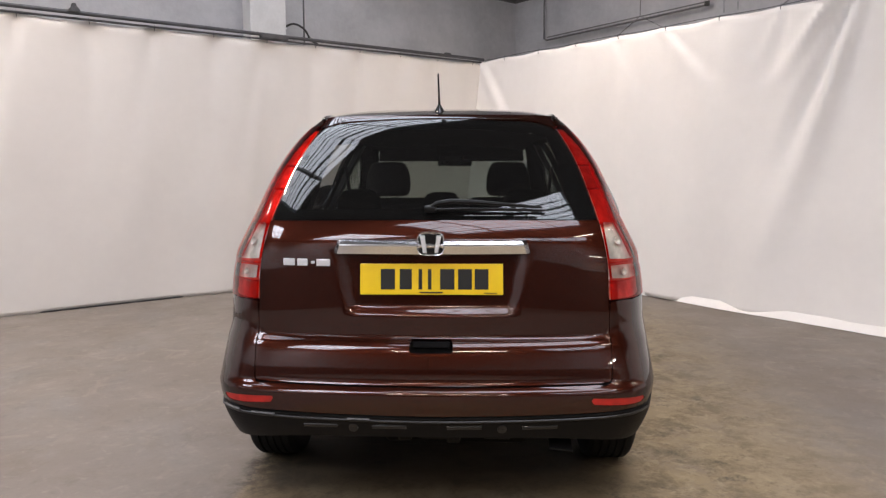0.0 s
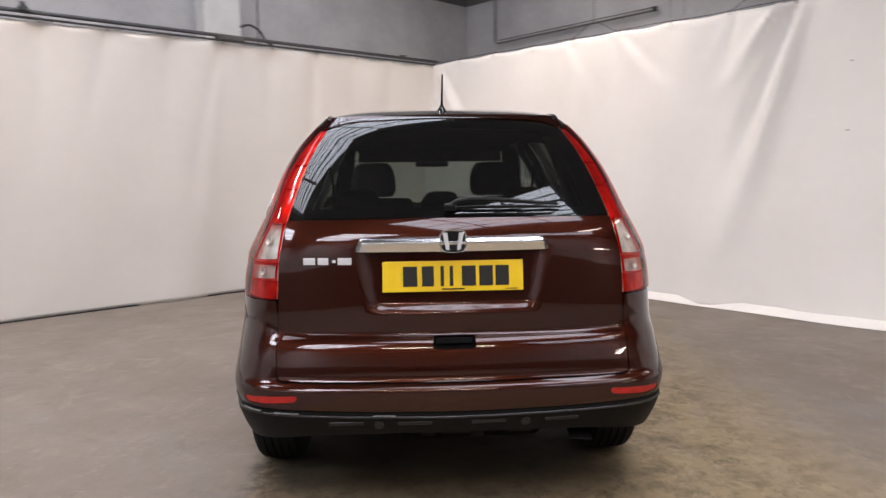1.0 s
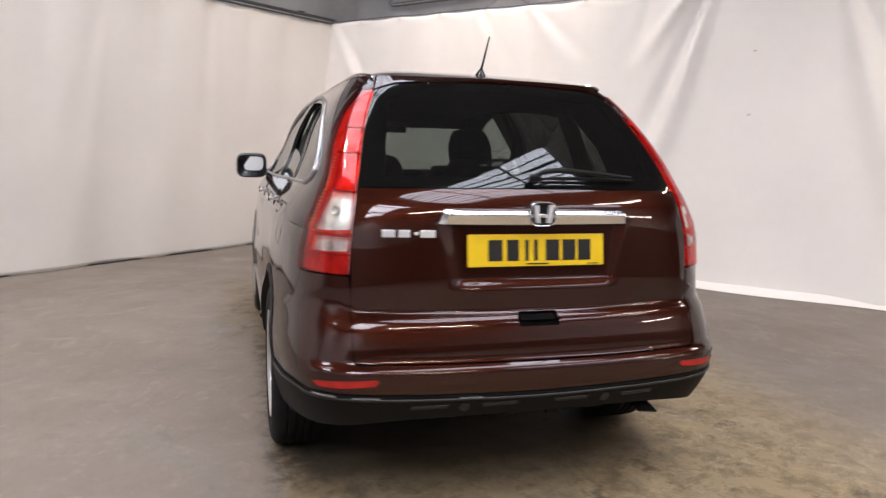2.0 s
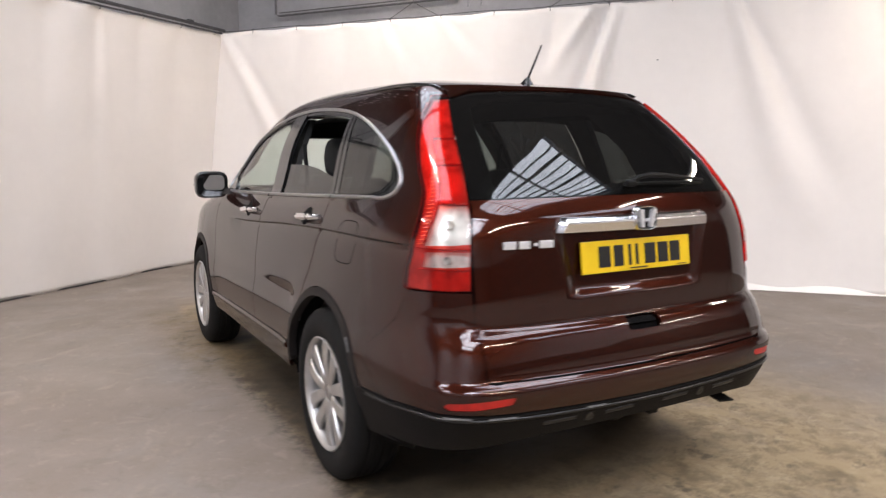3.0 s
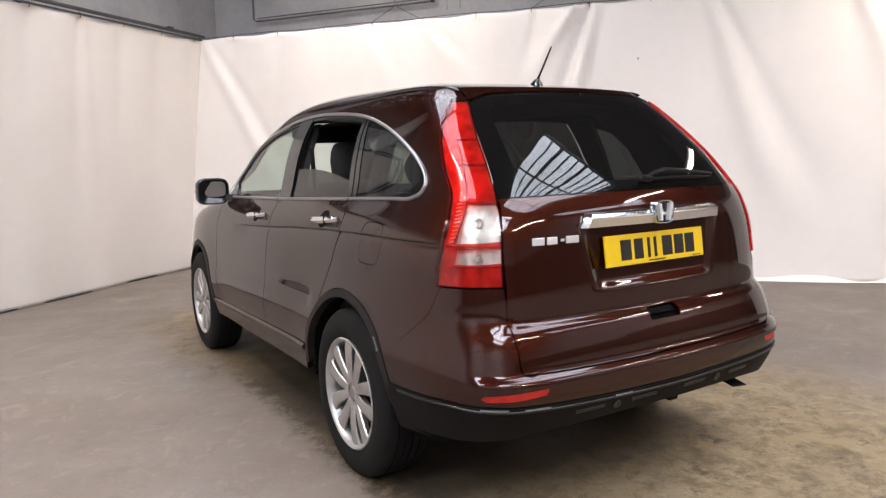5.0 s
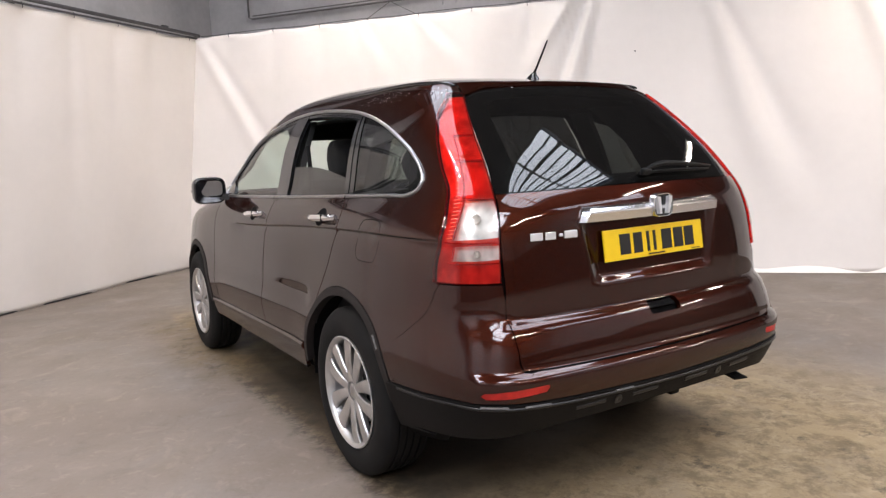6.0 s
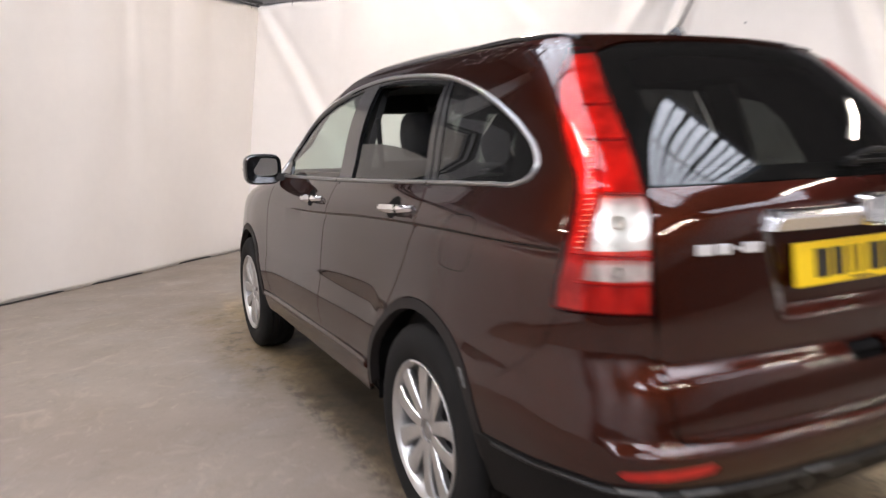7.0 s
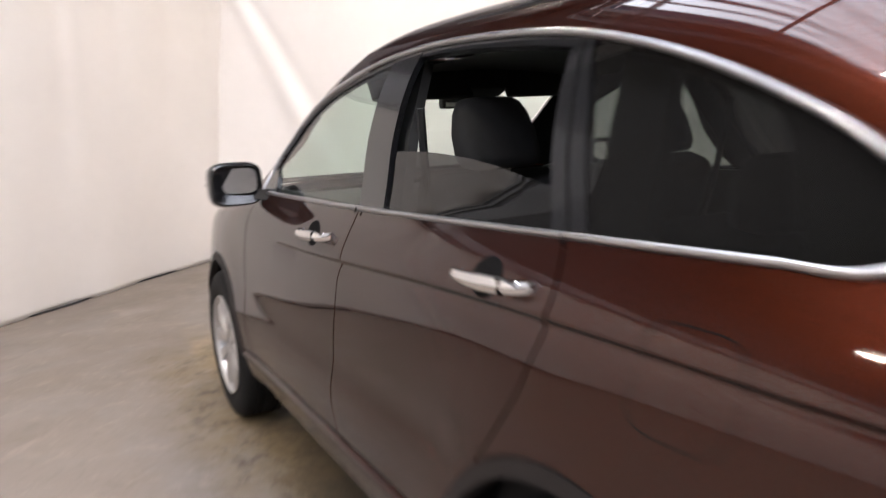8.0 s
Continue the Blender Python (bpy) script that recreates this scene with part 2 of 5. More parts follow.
BULB = material("frosted_bulb", (0.72, 0.66, 0.58), 0.3)
BADGE = material("bright_badge", (0.86, 0.86, 0.87), 0.38, 0.55, 0.5)
RAIL = material("grey_galvanised_tube", (0.34, 0.34, 0.345), 0.5, 0.5, vary=0.3, scale=12)
CONDUIT = material("dull_grey_conduit", (0.17, 0.165, 0.165), 0.6, 0.2, vary=0.3, scale=14)
# paler than the cladding: part wear, part highlight painted into the colour
EDGE = material("worn_highlit_plastic", (0.017, 0.016, 0.0155), 0.30, specular=0.4, vary=0.2, scale=25)
SCUFF = material("scuffed_plastic", (0.13, 0.125, 0.12), 0.6, vary=0.6, scale=60)
BRIGHTBAR = material("brushed_bright_trim", (0.80, 0.80, 0.81), 0.20, 1.0)
AMBER = material("orange_reflector", (0.92, 0.20, 0.09), 0.2, coat=0.8)
PLATE = material("reflective_yellow", (0.84, 0.56, 0.008), 0.38, coat=0.5, vary=0.06, scale=25)
INK = material("black_ink", (0.012, 0.012, 0.012), 0.4)
CURTAIN = material("white_pvc_curtain", (0.820, 0.778, 0.738), 0.5, specular=0.35, vary=0.06, scale=1.2, bump=0.04, bump_scale=9)
MASONRY = material("painted_block_wall", (0.45, 0.445, 0.455), 0.8, vary=0.25, scale=1.6, bump=0.25, bump_scale=30)
PILLAR = material("pale_rendered_pillar", (0.62, 0.61, 0.60), 0.8, vary=0.15, scale=4, bump=0.2, bump_scale=40)
REFLECT_BAND = material("dark_reflection_band", (0.10, 0.095, 0.09), 0.7, vary=0.2, scale=1.3, bump=0.15, bump_scale=20)
PALE = material("white_painted_wall", (0.62, 0.60, 0.58), 0.75, vary=0.15, scale=1.1, bump=0.15, bump_scale=20)
STEEL = material("grey_steel_tube", (0.10, 0.10, 0.105), 0.5, 0.6, vary=0.3, scale=12)
ROOFING = material("dark_roof_sheet", (0.105, 0.100, 0.100), 0.7, vary=0.3, scale=2)
RIB = material("translucent_sheet_rib", (0.05, 0.055, 0.065), 0.6)
REFLECTOR.node_tree.nodes["Principled BSDF"].inputs["Roughness"].default_value = 0.42
REFLECTOR.node_tree.nodes["Principled BSDF"].inputs["Coat Weight"].default_value = 0.0
FLOOR = floor_material()
HEM = material("black_weighted_hem", (0.03, 0.028, 0.026), 0.7)
WHITE = material("white_enamel", (0.75, 0.75, 0.74), 0.35)
TUBE = bpy.data.materials.new("lit_tube")
TUBE.use_nodes = True
TUBE.node_tree.nodes["Principled BSDF"].inputs["Emission Color"].default_value = (1.0, 0.92, 0.80, 1)
TUBE.node_tree.nodes["Principled BSDF"].inputs["Emission Strength"].default_value = 25


from mathutils import geometry

# ---- the car's outer surface: plan curves stacked by height ----
def spline(xs, ys):
    """A smooth curve through a few knots."""
    xs, ys = np.array(xs, float), np.array(ys, float)
    d = np.diff(ys) / np.diff(xs)
    m = np.zeros(len(xs))
    m[0], m[-1] = d[0], d[-1]
    for i in range(1, len(xs) - 1):
        if d[i - 1] * d[i] > 0:
            a, b = xs[i] - xs[i - 1], xs[i + 1] - xs[i]
            m[i] = (3 * (a + b)) / ((2 * b + a) / d[i - 1] + (b + 2 * a) / d[i])

    def at(x):
        x = np.clip(np.asarray(x, float), xs[0], xs[-1])
        i = np.clip(np.searchsorted(xs, x) - 1, 0, len(xs) - 2)
        h = xs[i + 1] - xs[i]
        u = (x - xs[i]) / h
        return ((2 * u**3 - 3 * u**2 + 1) * ys[i] + (u**3 - 2 * u**2 + u) * h * m[i]
                + (3 * u**2 - 2 * u**3) * ys[i + 1] + (u**3 - u**2) * h * m[i + 1])
    return at


def soft_spline(xs, ys, reach):
    """The same curve with its changes of bend eased over a reach."""
    at = spline(xs, ys)
    x = np.arange(xs[0], xs[-1] + 0.001, 0.002)
    y = at(x)
    n = max(1, int(reach / 0.002))
    for _ in range(3):
        head, tail = y[0] + (y[1] - y[0]) * np.arange(-n, 0), y[-1] + (y[-1] - y[-2]) * np.arange(1, n + 1)
        total = np.cumsum(np.concatenate(([0], head, y, tail)))
        y = (total[2 * n + 1:] - total[:-2 * n - 1]) / (2 * n + 1)
    return spline(x[::2], y[::2])


MID = 2.3  # where the body is widest, along its length
LEVELS = (0.18, 0.30, 0.40, 0.50, 0.57, 0.60, 0.63, 0.70, 0.77, 0.85, 0.95, 1.02, 1.08, 1.13, 1.18, 1.21, 1.30, 1.40, 1.50, 1.56, 1.60, 1.62)
half_width = soft_spline(LEVELS, (.80, .852, .880, .893, .896, .896, .893, .882, .878, .872, .866, .862, .844, .815, .780, .763, .724, .688, .638, .598, .566, .548), 0.018)
rear_end = spline((0.18, 0.30, 0.40, 0.48, 0.54, 0.582, 0.600, 0.613, 0.625, 0.66, 0.70, 0.73, 0.75, 0.764, 0.774, 0.785, 0.86, 0.95, 1.02, 1.08, 1.13, 1.18, 1.21, 1.30, 1.40, 1.50, 1.56, 1.60, 1.62),
                  (.30, .16, .10, .068, .053, .050, .057, .074, .080, .083, .092, .1010, .1095, .121, .136, .1405, .138, .142, .146, .150, .158, .180, .200, .275, .372, .478, .545, .600, .64))
front_end = spline((.18, .35, .55, .75, .90, .96, 1.02, 1.06, 1.10, 1.14, 1.20, 1.40, 1.56, 1.62), (4.25, 4.42, 4.48, 4.46, 4.40, 4.32, 4.12, 3.90, 3.66, 3.53, 3.44, 3.16, 2.87, 2.70))
corner = spline((.18, .35, .48, .6, .8, 1.1, 1.2, 1.35, 1.62), (6.6, 7.6, 8.8, 9.6, 8.8, 9.0, 11.0, 14.0, 14.0))
bowing = spline((.18, .6, .9, 1.2, 1.62), (.07, .08, .10, .13, .12))
front_corner = spline((.18, 1.15, 1.35, 1.5, 1.62), (6.4, 6.0, 4.7, 4.4, 4.0))


def plan_point(turn, z):
    """x (positive) and y of the outline at a height; turn is 90 degrees at the tail, 0 at the side, -90 at the nose."""
    turn, z = np.broadcast_arrays(np.asarray(turn, float), np.asarray(z, float))
    n = np.where(turn >= 0, corner(z), front_corner(z))
    c, s = np.abs(np.cos(turn)), np.abs(np.sin(turn))
    r = (c**n + s**n) ** (-1 / n)
    q, t = np.minimum(c * r, 1), s * r
    back = MID - (MID - rear_end(z)) * t + bowing(z) * q * q * t * t
    fore = MID + (front_end(z) - MID) * t
    return half_width(z) * q, np.where(turn >= 0, back, fore)


FAN = np.linspace(math.pi / 2, -math.pi / 2, 721)
_fx, _fy = plan_point(FAN, 0.9)
ARC = np.concatenate(([0], np.cumsum(np.hypot(np.diff(_fx), np.diff(_fy)))))  # metres round the body from the tail
NOSE = ARC[-1]
HUBS = ((1.055, 0.36), (3.675, 0.36))
crease_height = spline((0.0, 0.45, 0.85, 1.10, 1.60, 2.09, 2.49, 4.5), (1.050, 1.051, 1.053, 1.050, 1.035, 1.009, 0.993, 0.97))


def ease(u):
    u = np.clip(u, 0, 1)
    return u * u * (3 - 2 * u)


def screen_pillar(z):
    """How far forward the windscreen pillar stands at a height."""
    return float(MID + (front_end(z) - MID) * 0.80)


def skin(a, z):
    """A point of the skin: a metres round from the tail (positive on the near side), z up."""
    a, z = np.asarray(a, float), np.asarray(z, float)
    turn = np.interp(np.abs(a), ARC, FAN)
    x, y = plan_point(turn, z)
    side = np.clip(1 - np.abs(turn) / 0.95, 0, 1) ** 0.5
    flare = 0
    for hy, hz in HUBS:
        d = np.hypot(y - hy, z - hz)
        flare = flare + (0.006 * np.exp(-((d - 0.395) / 0.045) ** 2) + 0.013 * np.exp(-(np.maximum(d - 0.42, 0) / 0.15) ** 2)) * (z > 0.2)
    level = crease_height(y)
    below = level - z
    groove = 0.014 * np.where(below > 0, np.exp(-np.maximum(below, 0) / 0.040), 0) * ease((below + 0.002) / 0.013)
    groove = groove * np.clip((2.75 - y) / 0.25, 0, 1) * np.clip((y - 0.30) / 0.15, 0, 1) * (turn > -0.6)
    # shallow scoop low on the doors, deeper towards the rear arch
    scoop = 0.0042 * np.exp(-((z - 0.705 - 0.02 * (1.9 - y)) / 0.046) ** 2) * ease((2.75 - y) / 1.15) * ease((y - 1.40) / 0.10) * (turn < 0.6)
    x = x + side * flare - groove - scoop
    # hollow round the number plate
    hollow = ease((0.345 + 0.22 * (z - 0.97) - x) / 0.060) * ease((z - 0.850) / 0.046) * ease((1.10 - z) / 0.012) * (turn > 0.8)
    y = y + 0.020 * hollow
    return np.stack((np.where(a >= 0, -x, x), y, z), -1)


def skin_normal(a, z):
    e = 0.004
    n = np.cross(skin(a, z + e) - skin(a, z - e), skin(a + e, z) - skin(a - e, z))
    return n / np.linalg.norm(n, axis=-1, keepdims=True)


def from_side(y, z):
    """Distance round the body of the point of the near side at y, z."""
    x_, y_ = plan_point(FAN, z)
    return float(np.interp(y, y_, ARC))


# the side's features are drawn as the eye sees them from behind the near wing: this carries them along onto the narrower skin
tuck = spline((.18, .40, .50, .57, .70, .85, .95, 1.02, 1.08, 1.13, 1.18, 1.21, 1.30, 1.40, 1.50, 1.56, 1.62), (0, .010, .010, .017, .0165, .018, .016, .009, .007, .011, .021, .025, .029, .020, .010, .003, 0))


def forward(y, z):
    """The place along the side of a feature drawn at y, z."""
    return float(y + tuck(z) * (y + 1.70) / (2.06 - half_width(z)))


def on_side(y, z):
    """Distance round the body of a side feature drawn at y, z."""
    return from_side(forward(y, z), z)


def from_rear(x, z):
    """Distance round the body of the point of the tail at x, z."""
    x_, y_ = plan_point(FAN[:361], z)
    return float(np.interp(abs(x), x_, ARC[:361])) * (-1 if x > 0 else 1)


# ---- mesh helpers ----
def thing(name, label, category, m=None, group="", kind=""):
    ob = new(name)
    ob.empty_display_size = 0.1
    if m is not None:
        ob.matrix_world = m
    return tagged(ob, label, category, group, kind)


def mesh_object(name, verts, faces, mat, parent=None, label="", smooth=True, normals=None):
    me = bpy.data.meshes.new(name)
    me.from_pydata([tuple(float(c) for c in v) for v in verts], [], [tuple(int(i) for i in f) for f in faces])
    me.materials.append(mat)
    me.polygons.foreach_set("use_smooth", [smooth] * len(me.polygons))
    me.update()
    if normals is not None:
        me.normals_split_custom_set_from_vertices([tuple(float(c) for c in n) for n in normals])
    ob = new(name, me)
    if parent:
        ob.parent = parent
    if label:
        ob["label"] = label
    return ob


def part(name, bm, mat, parent=None, label="", smooth=False, angle=0.6):
    """Link a bmesh as one mesh object under a thing or part."""
    bmesh.ops.recalc_face_normals(bm, faces=bm.faces)
    for f in bm.faces:
        f.smooth = smooth
    if smooth:
        for e in bm.edges:
            if len(e.link_faces) == 2 and e.calc_face_angle(0) > angle:
                e.smooth = False
    me = bpy.data.meshes.new(name)
    bm.to_mesh(me)
    bm.free()
    me.materials.append(mat)
    ob = new(name, me)
    if parent:
        ob.parent = parent
    if label:
        ob["label"] = label
    return ob


def box(sx, sy, sz, m=None, bevel=0.0, segments=2, bm=None):
    """A box by its full sizes, with rounded edges, added to bm."""
    own = bmesh.new()
    bmesh.ops.create_cube(own, size=1)
    bmesh.ops.scale(own, vec=(sx, sy, sz), verts=own.verts)
    if bevel:
        bmesh.ops.bevel(own, geom=own.edges[:], offset=bevel, segments=segments, profile=0.6, affect="EDGES")
    if m is not None:
        own.transform(m)
    if bm is None:
        return own
    tmp = bpy.data.meshes.new("tmp")
    own.to_mesh(tmp)
    own.free()
    bm.from_mesh(tmp)
    bpy.data.meshes.remove(tmp)
    return bm


def loft(rings, closed=True, caps=True, bm=None):
    """Skin a list of rings of points."""
    bm = bm or bmesh.new()
    rows = [[bm.verts.new(p) for p in ring] for ring in rings]
    n = len(rows[0])
    for a, b in zip(rows, rows[1:]):
        for i in range(n if closed else n - 1):
            j = (i + 1) % n
            bm.faces.new((a[i], a[j], b[j], b[i]))
    if caps and closed:
        bm.faces.new(rows[0][::-1])
        bm.faces.new(rows[-1])
    return bm


def tube(points, radius, sides=10, bm=None):
    """A round tube along points, with the radius at each."""
    pts = [Vector(p) for p in points]
    radii = radius if isinstance(radius, (list, tuple)) else [radius] * len(pts)
    rings = []
    for i, p in enumerate(pts):
        d = (pts[min(i + 1, len(pts) - 1)] - pts[max(i - 1, 0)]).normalized()
        s = d.cross(Vector((0, 0, 1)) if abs(d.z) < 0.9 else Vector((1, 0, 0))).normalized()
        t = d.cross(s)
        rings.append([p + radii[i] * (s * math.cos(k) + t * math.sin(k)) for k in np.linspace(0, 2 * math.pi, sides, endpoint=False)])
    return loft(rings, bm=bm)


def lathe(profile, sides=64, bm=None):
    """Turn (x, r) pairs about the x axis."""
    rings = [[(x, r * math.cos(k), r * math.sin(k)) for k in np.linspace(0, 2 * math.pi, sides, endpoint=False)] for x, r in profile]
    return loft(rings, caps=False, bm=bm)


def curve(points, step=0.025, smooth=True):
    """Points along a smooth or straight line through a few knots."""
    p = np.array(points, float)
    out = []
    for i in range(len(p) - 1):
        a, b = p[i], p[i + 1]
        before, after = p[max(i - 1, 0)], p[min(i + 2, len(p) - 1)]
        n = max(1, int(math.ceil(np.linalg.norm(b - a) / step)))
        for u in np.arange(n) / n:
            if smooth:
                h0, h1, h2 = max(np.linalg.norm(a - before), 1e-6), max(np.linalg.norm(b - a), 1e-6), max(np.linalg.norm(after - b), 1e-6)
                ta = ((a - before) / h0 * h1 + (b - a) / h1 * h0) / (h0 + h1) * h1 if i else b - a
                tb = ((b - a) / h1 * h2 + (after - b) / h2 * h1) / (h1 + h2) * h1 if i + 2 < len(p) else b - a
                out.append((2 * u**3 - 3 * u**2 + 1) * a + (u**3 - 2 * u**2 + u) * ta + (3 * u**2 - 2 * u**3) * b + (u**3 - u**2) * tb)
            else:
                out.append(a + u * (b - a))
    out.append(p[-1])
    return [tuple(q) for q in out]


def join_lines(*lines):
    """One closed outline from lines that follow each other."""
    out = []
    for line in lines:
        for p in line:
            if not out or math.dist(out[-1], p) > 2e-3:
                out.append(tuple(p))
    if math.dist(out[0], out[-1]) < 2e-3:
        out.pop()
    return out


def side_line(points, **k):
    return [(on_side(y, z), z) for y, z in curve(points, **k)]


def rear_line(points, **k):
    return [(from_rear(x, z), z) for x, z in curve(points, **k)]


def even_odd(pts, loops):
    """Which points lie inside the outline and outside its holes."""
    pts = np.asarray(pts, float)
    hit = np.zeros(len(pts), bool)
    for loop in loops:
        q = np.asarray(loop, float)
        for (x0, y0), (x1, y1) in zip(q, np.roll(q, -1, 0)):
            if y0 != y1:
                cross = ((pts[:, 1] < y0) != (pts[:, 1] < y1)) & (pts[:, 0] < (x1 - x0) * (pts[:, 1] - y0) / (y1 - y0) + x0)
                hit ^= cross
    return hit


def panel(name, loops, mat, parent, label="", lift=0.0, depth=0.018, step=0.035, lines=(), mirrored=False):
    """A pressed panel: a piece of the skin inside an outline (metres round, height), with a turned-in edge."""
    loops = [list(l) for l in loops]
    grid = []
    q = np.array(loops[0])
    nx, nz = max(2, int(np.ptp(q[:, 0]) / step)), max(2, int(np.ptp(q[:, 1]) / step))
    for i, z in enumerate(np.linspace(q[:, 1].min(), q[:, 1].max(), nz)):
        for a in np.linspace(q[:, 0].min(), q[:, 0].max(), nx):
            grid.append((a + (step / 2 if i % 2 else 0), z))
    edge = np.concatenate([np.array(l) for l in loops])
    grid = np.array(grid)
    grid = grid[even_odd(grid, loops)]
    keep_off = np.concatenate([edge] + [np.array(l) for l in lines]) if lines else edge
    if len(grid):
        grid = grid[np.array([np.min(np.sum((keep_off - q) ** 2, 1)) for q in grid]) > (0.35 * step) ** 2]
    pts = [Vector(p) for l in loops for p in l] + [Vector(p) for p in grid]
    edges, base = [], 0
    for l in loops:
        edges += [(base + i, base + (i + 1) % len(l)) for i in range(len(l))]
        base += len(l)
    for line in lines:
        inside = even_odd(line, loops)
        clear = [bool(ok) and np.min(np.sum((edge - np.array(p)) ** 2, 1)) > 0.003**2 for p, ok in zip(line, inside)]
        last = None
        for p, ok in zip(line, clear):
            if ok:
                pts.append(Vector(p))
                if last is not None:
                    edges.append((last, len(pts) - 1))
                last = len(pts) - 1
            else:
                last = None
    v2, _, tris, *_ = geometry.delaunay_2d_cdt(pts, edges, [], 0, 1e-6)
    v2 = np.array([tuple(p) for p in v2])
    mids = np.array([v2[list(t)].mean(0) for t in tris])
    keep = even_odd(mids, loops)
    sign = -1 if mirrored else 1
    a, z = v2[:, 0] * sign, v2[:, 1]
    normal = skin_normal(a, z)
    verts = skin(a, z) + lift * normal
    faces = []
    for t, k in zip(tris, keep):
        if k:
            i, j, l = t
            n = np.cross(verts[j] - verts[i], verts[l] - verts[i])
            faces.append((i, j, l) if n @ normal[i] > 0 else (i, l, j))
    verts, normals = list(verts), list(normal)
    if depth:
        for which, l in enumerate(loops):
            l = np.array(l)
            aa, zz = l[:, 0] * sign, l[:, 1]
            nn = skin_normal(aa, zz)
            top = skin(aa, zz) + lift * nn
            along = np.roll(top, -1, 0) - np.roll(top, 1, 0)
            out = np.cross(along, nn)
            out /= np.maximum(np.linalg.norm(out, axis=1, keepdims=True), 1e-9)
            if (out[int(np.argmax(l[:, 1]))][2] > 0) != (which == 0):
                out = -out
            b, n = len(verts), len(l)
            verts += list(top) + list(top - depth * nn)
            normals += list(out) * 2
            for i in range(n):
                j = (i + 1) % n
                f = (b + i, b + j, b + n + j, b + n + i)
                fn = np.cross(verts[f[1]] - verts[f[0]], verts[f[2]] - verts[f[0]])
                faces.append(f if fn @ out[i] > 0 else f[::-1])
    return mesh_object(name, verts, faces, mat, parent, label, True, normals)


def strip(name, line, width, mat, parent, label="", lift=0.004, height=0.006, mirrored=False, closed=False):
    """A rounded moulding laid on the skin along a line."""
    p = np.array(line)
    sign = -1 if mirrored else 1
    a, z = p[:, 0] * sign, p[:, 1]
    nn, pt = skin_normal(a, z), skin(a, z)
    along = np.gradient(pt, axis=0)
    if closed:
        along = np.roll(pt, -1, 0) - np.roll(pt, 1, 0)
    across = np.cross(nn, along)
    across /= np.linalg.norm(across, axis=1, keepdims=True)
    rings = []
    for i in range(len(pt)):
        o = pt[i] + lift * nn[i]
        rings.append([o + across[i] * width * k + nn[i] * height * h for k, h in ((-0.5, -1.0), (-0.5, 0.1), (-0.34, 0.75), (0, 1.0), (0.34, 0.75), (0.5, 0.1), (0.5, -1.0))])
    if closed:
        rings.append(rings[0])
    return part(name, loft(rings, caps=not closed), mat, parent, label, True, 1.0)


# ---- the hall ----
def curtain_mesh(name, at, length, folds, seed, label, sag=0.016, pitch=0.62, first=0.3, calm=1.0):
    """A hanging sheet: at(s, u) gives its point for metres along and share of the height; folds are (s0, u0, s1, u1, width, depth)."""
    rng = random.Random(seed)
    waves = [(rng.uniform(0.8, 3.4), rng.uniform(0, 6.28), calm * rng.uniform(0.006, 0.020), rng.uniform(-0.25, 0.25)) for _ in range(7)]
    ns, nu = int(length / 0.045), 64
    s, u = np.meshgrid(np.linspace(0, length, ns), np.linspace(0, 1, nu), indexing="ij")
    p, normal = at(s, u)
    d = np.zeros_like(s)
    for k, ph, amp, lean in waves:
        d += amp * np.sin(k * (s + lean * (1 - u) * 2.9) * 2.2 + ph) * (0.35 + 0.65 * u)
    for s0, u0, s1, u1, width, depth in folds:
        w = np.clip((u - u0) / (u1 - u0 + 1e-9), 0, 1)
        c = s0 + (s1 - s0) * w
        wide = width * (0.35 + 1.3 * w)
        fade = np.clip((u1 + 0.08 - u) / 0.3, 0, 1) * np.clip((u - u0 + 0.03) / 0.05, 0, 1)
        d += depth * fade * (np.exp(-((s - c) / wide) ** 2) - 0.55 * np.exp(-((s - c - 1.5 * wide) / wide) ** 2))
    swag = np.abs(np.sin(math.pi * (s - first) / pitch)) * np.exp(-u * 5.0)
    d += 0.045 * (swag - 0.5 * np.exp(-u * 5.0)) * (u > 0)
    p = p + normal * d[..., None]
    p[..., 2] -= sag * np.abs(np.sin(math.pi * (s - first) / pitch)) ** 1.5 * np.clip(1 - u * 6, 0, 1)
    idx = np.arange(ns * nu).reshape(ns, nu)
    faces = np.stack((idx[:-1, :-1], idx[1:, :-1], idx[1:, 1:], idx[:-1, 1:]), -1).reshape(-1, 4)
    ob = mesh_object(name, p.reshape(-1, 3), faces, CURTAIN, None, label)
    ob.matrix_world = ROOM
    mod = ob.modifiers.new("thickness", "SOLIDIFY")
    mod.thickness = 0.003
    return tagged(ob, label, "curtain")


TOP = 2.94
CORNER_X, CORNER_Y = 5.40, 5.72  # where the two sheets meet, at the top


def sheet_left(s, u):
    x = CORNER_X - s
    y = 5.76 + 0.004 * s + 0.37 * u
    z = (TOP - 0.015 - 0.013 * s) * (1 - u) + 0.003 * u
    n = np.zeros((*s.shape, 3))
    n[..., 1] = -1
    return np.stack((x, y, z), -1), n


def foot_lean(s):
    """How far the foot of the end sheet stands out from its top."""
    return 0.07 + 0.15 * np.clip((s - 2.2) / 2.6, 0, 1)


def sheet_right(s, u):
    x = 5.42 - foot_lean(s) * u
    y = CORNER_Y - s + 0.36 * u * np.clip(1 - s / 2, 0, 1) + 0.10 * np.clip(1 - s / 0.6, 0, 1)
    z = (TOP + 0.01) * (1 - u) + 0.012 * u
    n = np.zeros((*s.shape, 3))
    n[..., 0] = -1
    return np.stack((x, y, z), -1), n


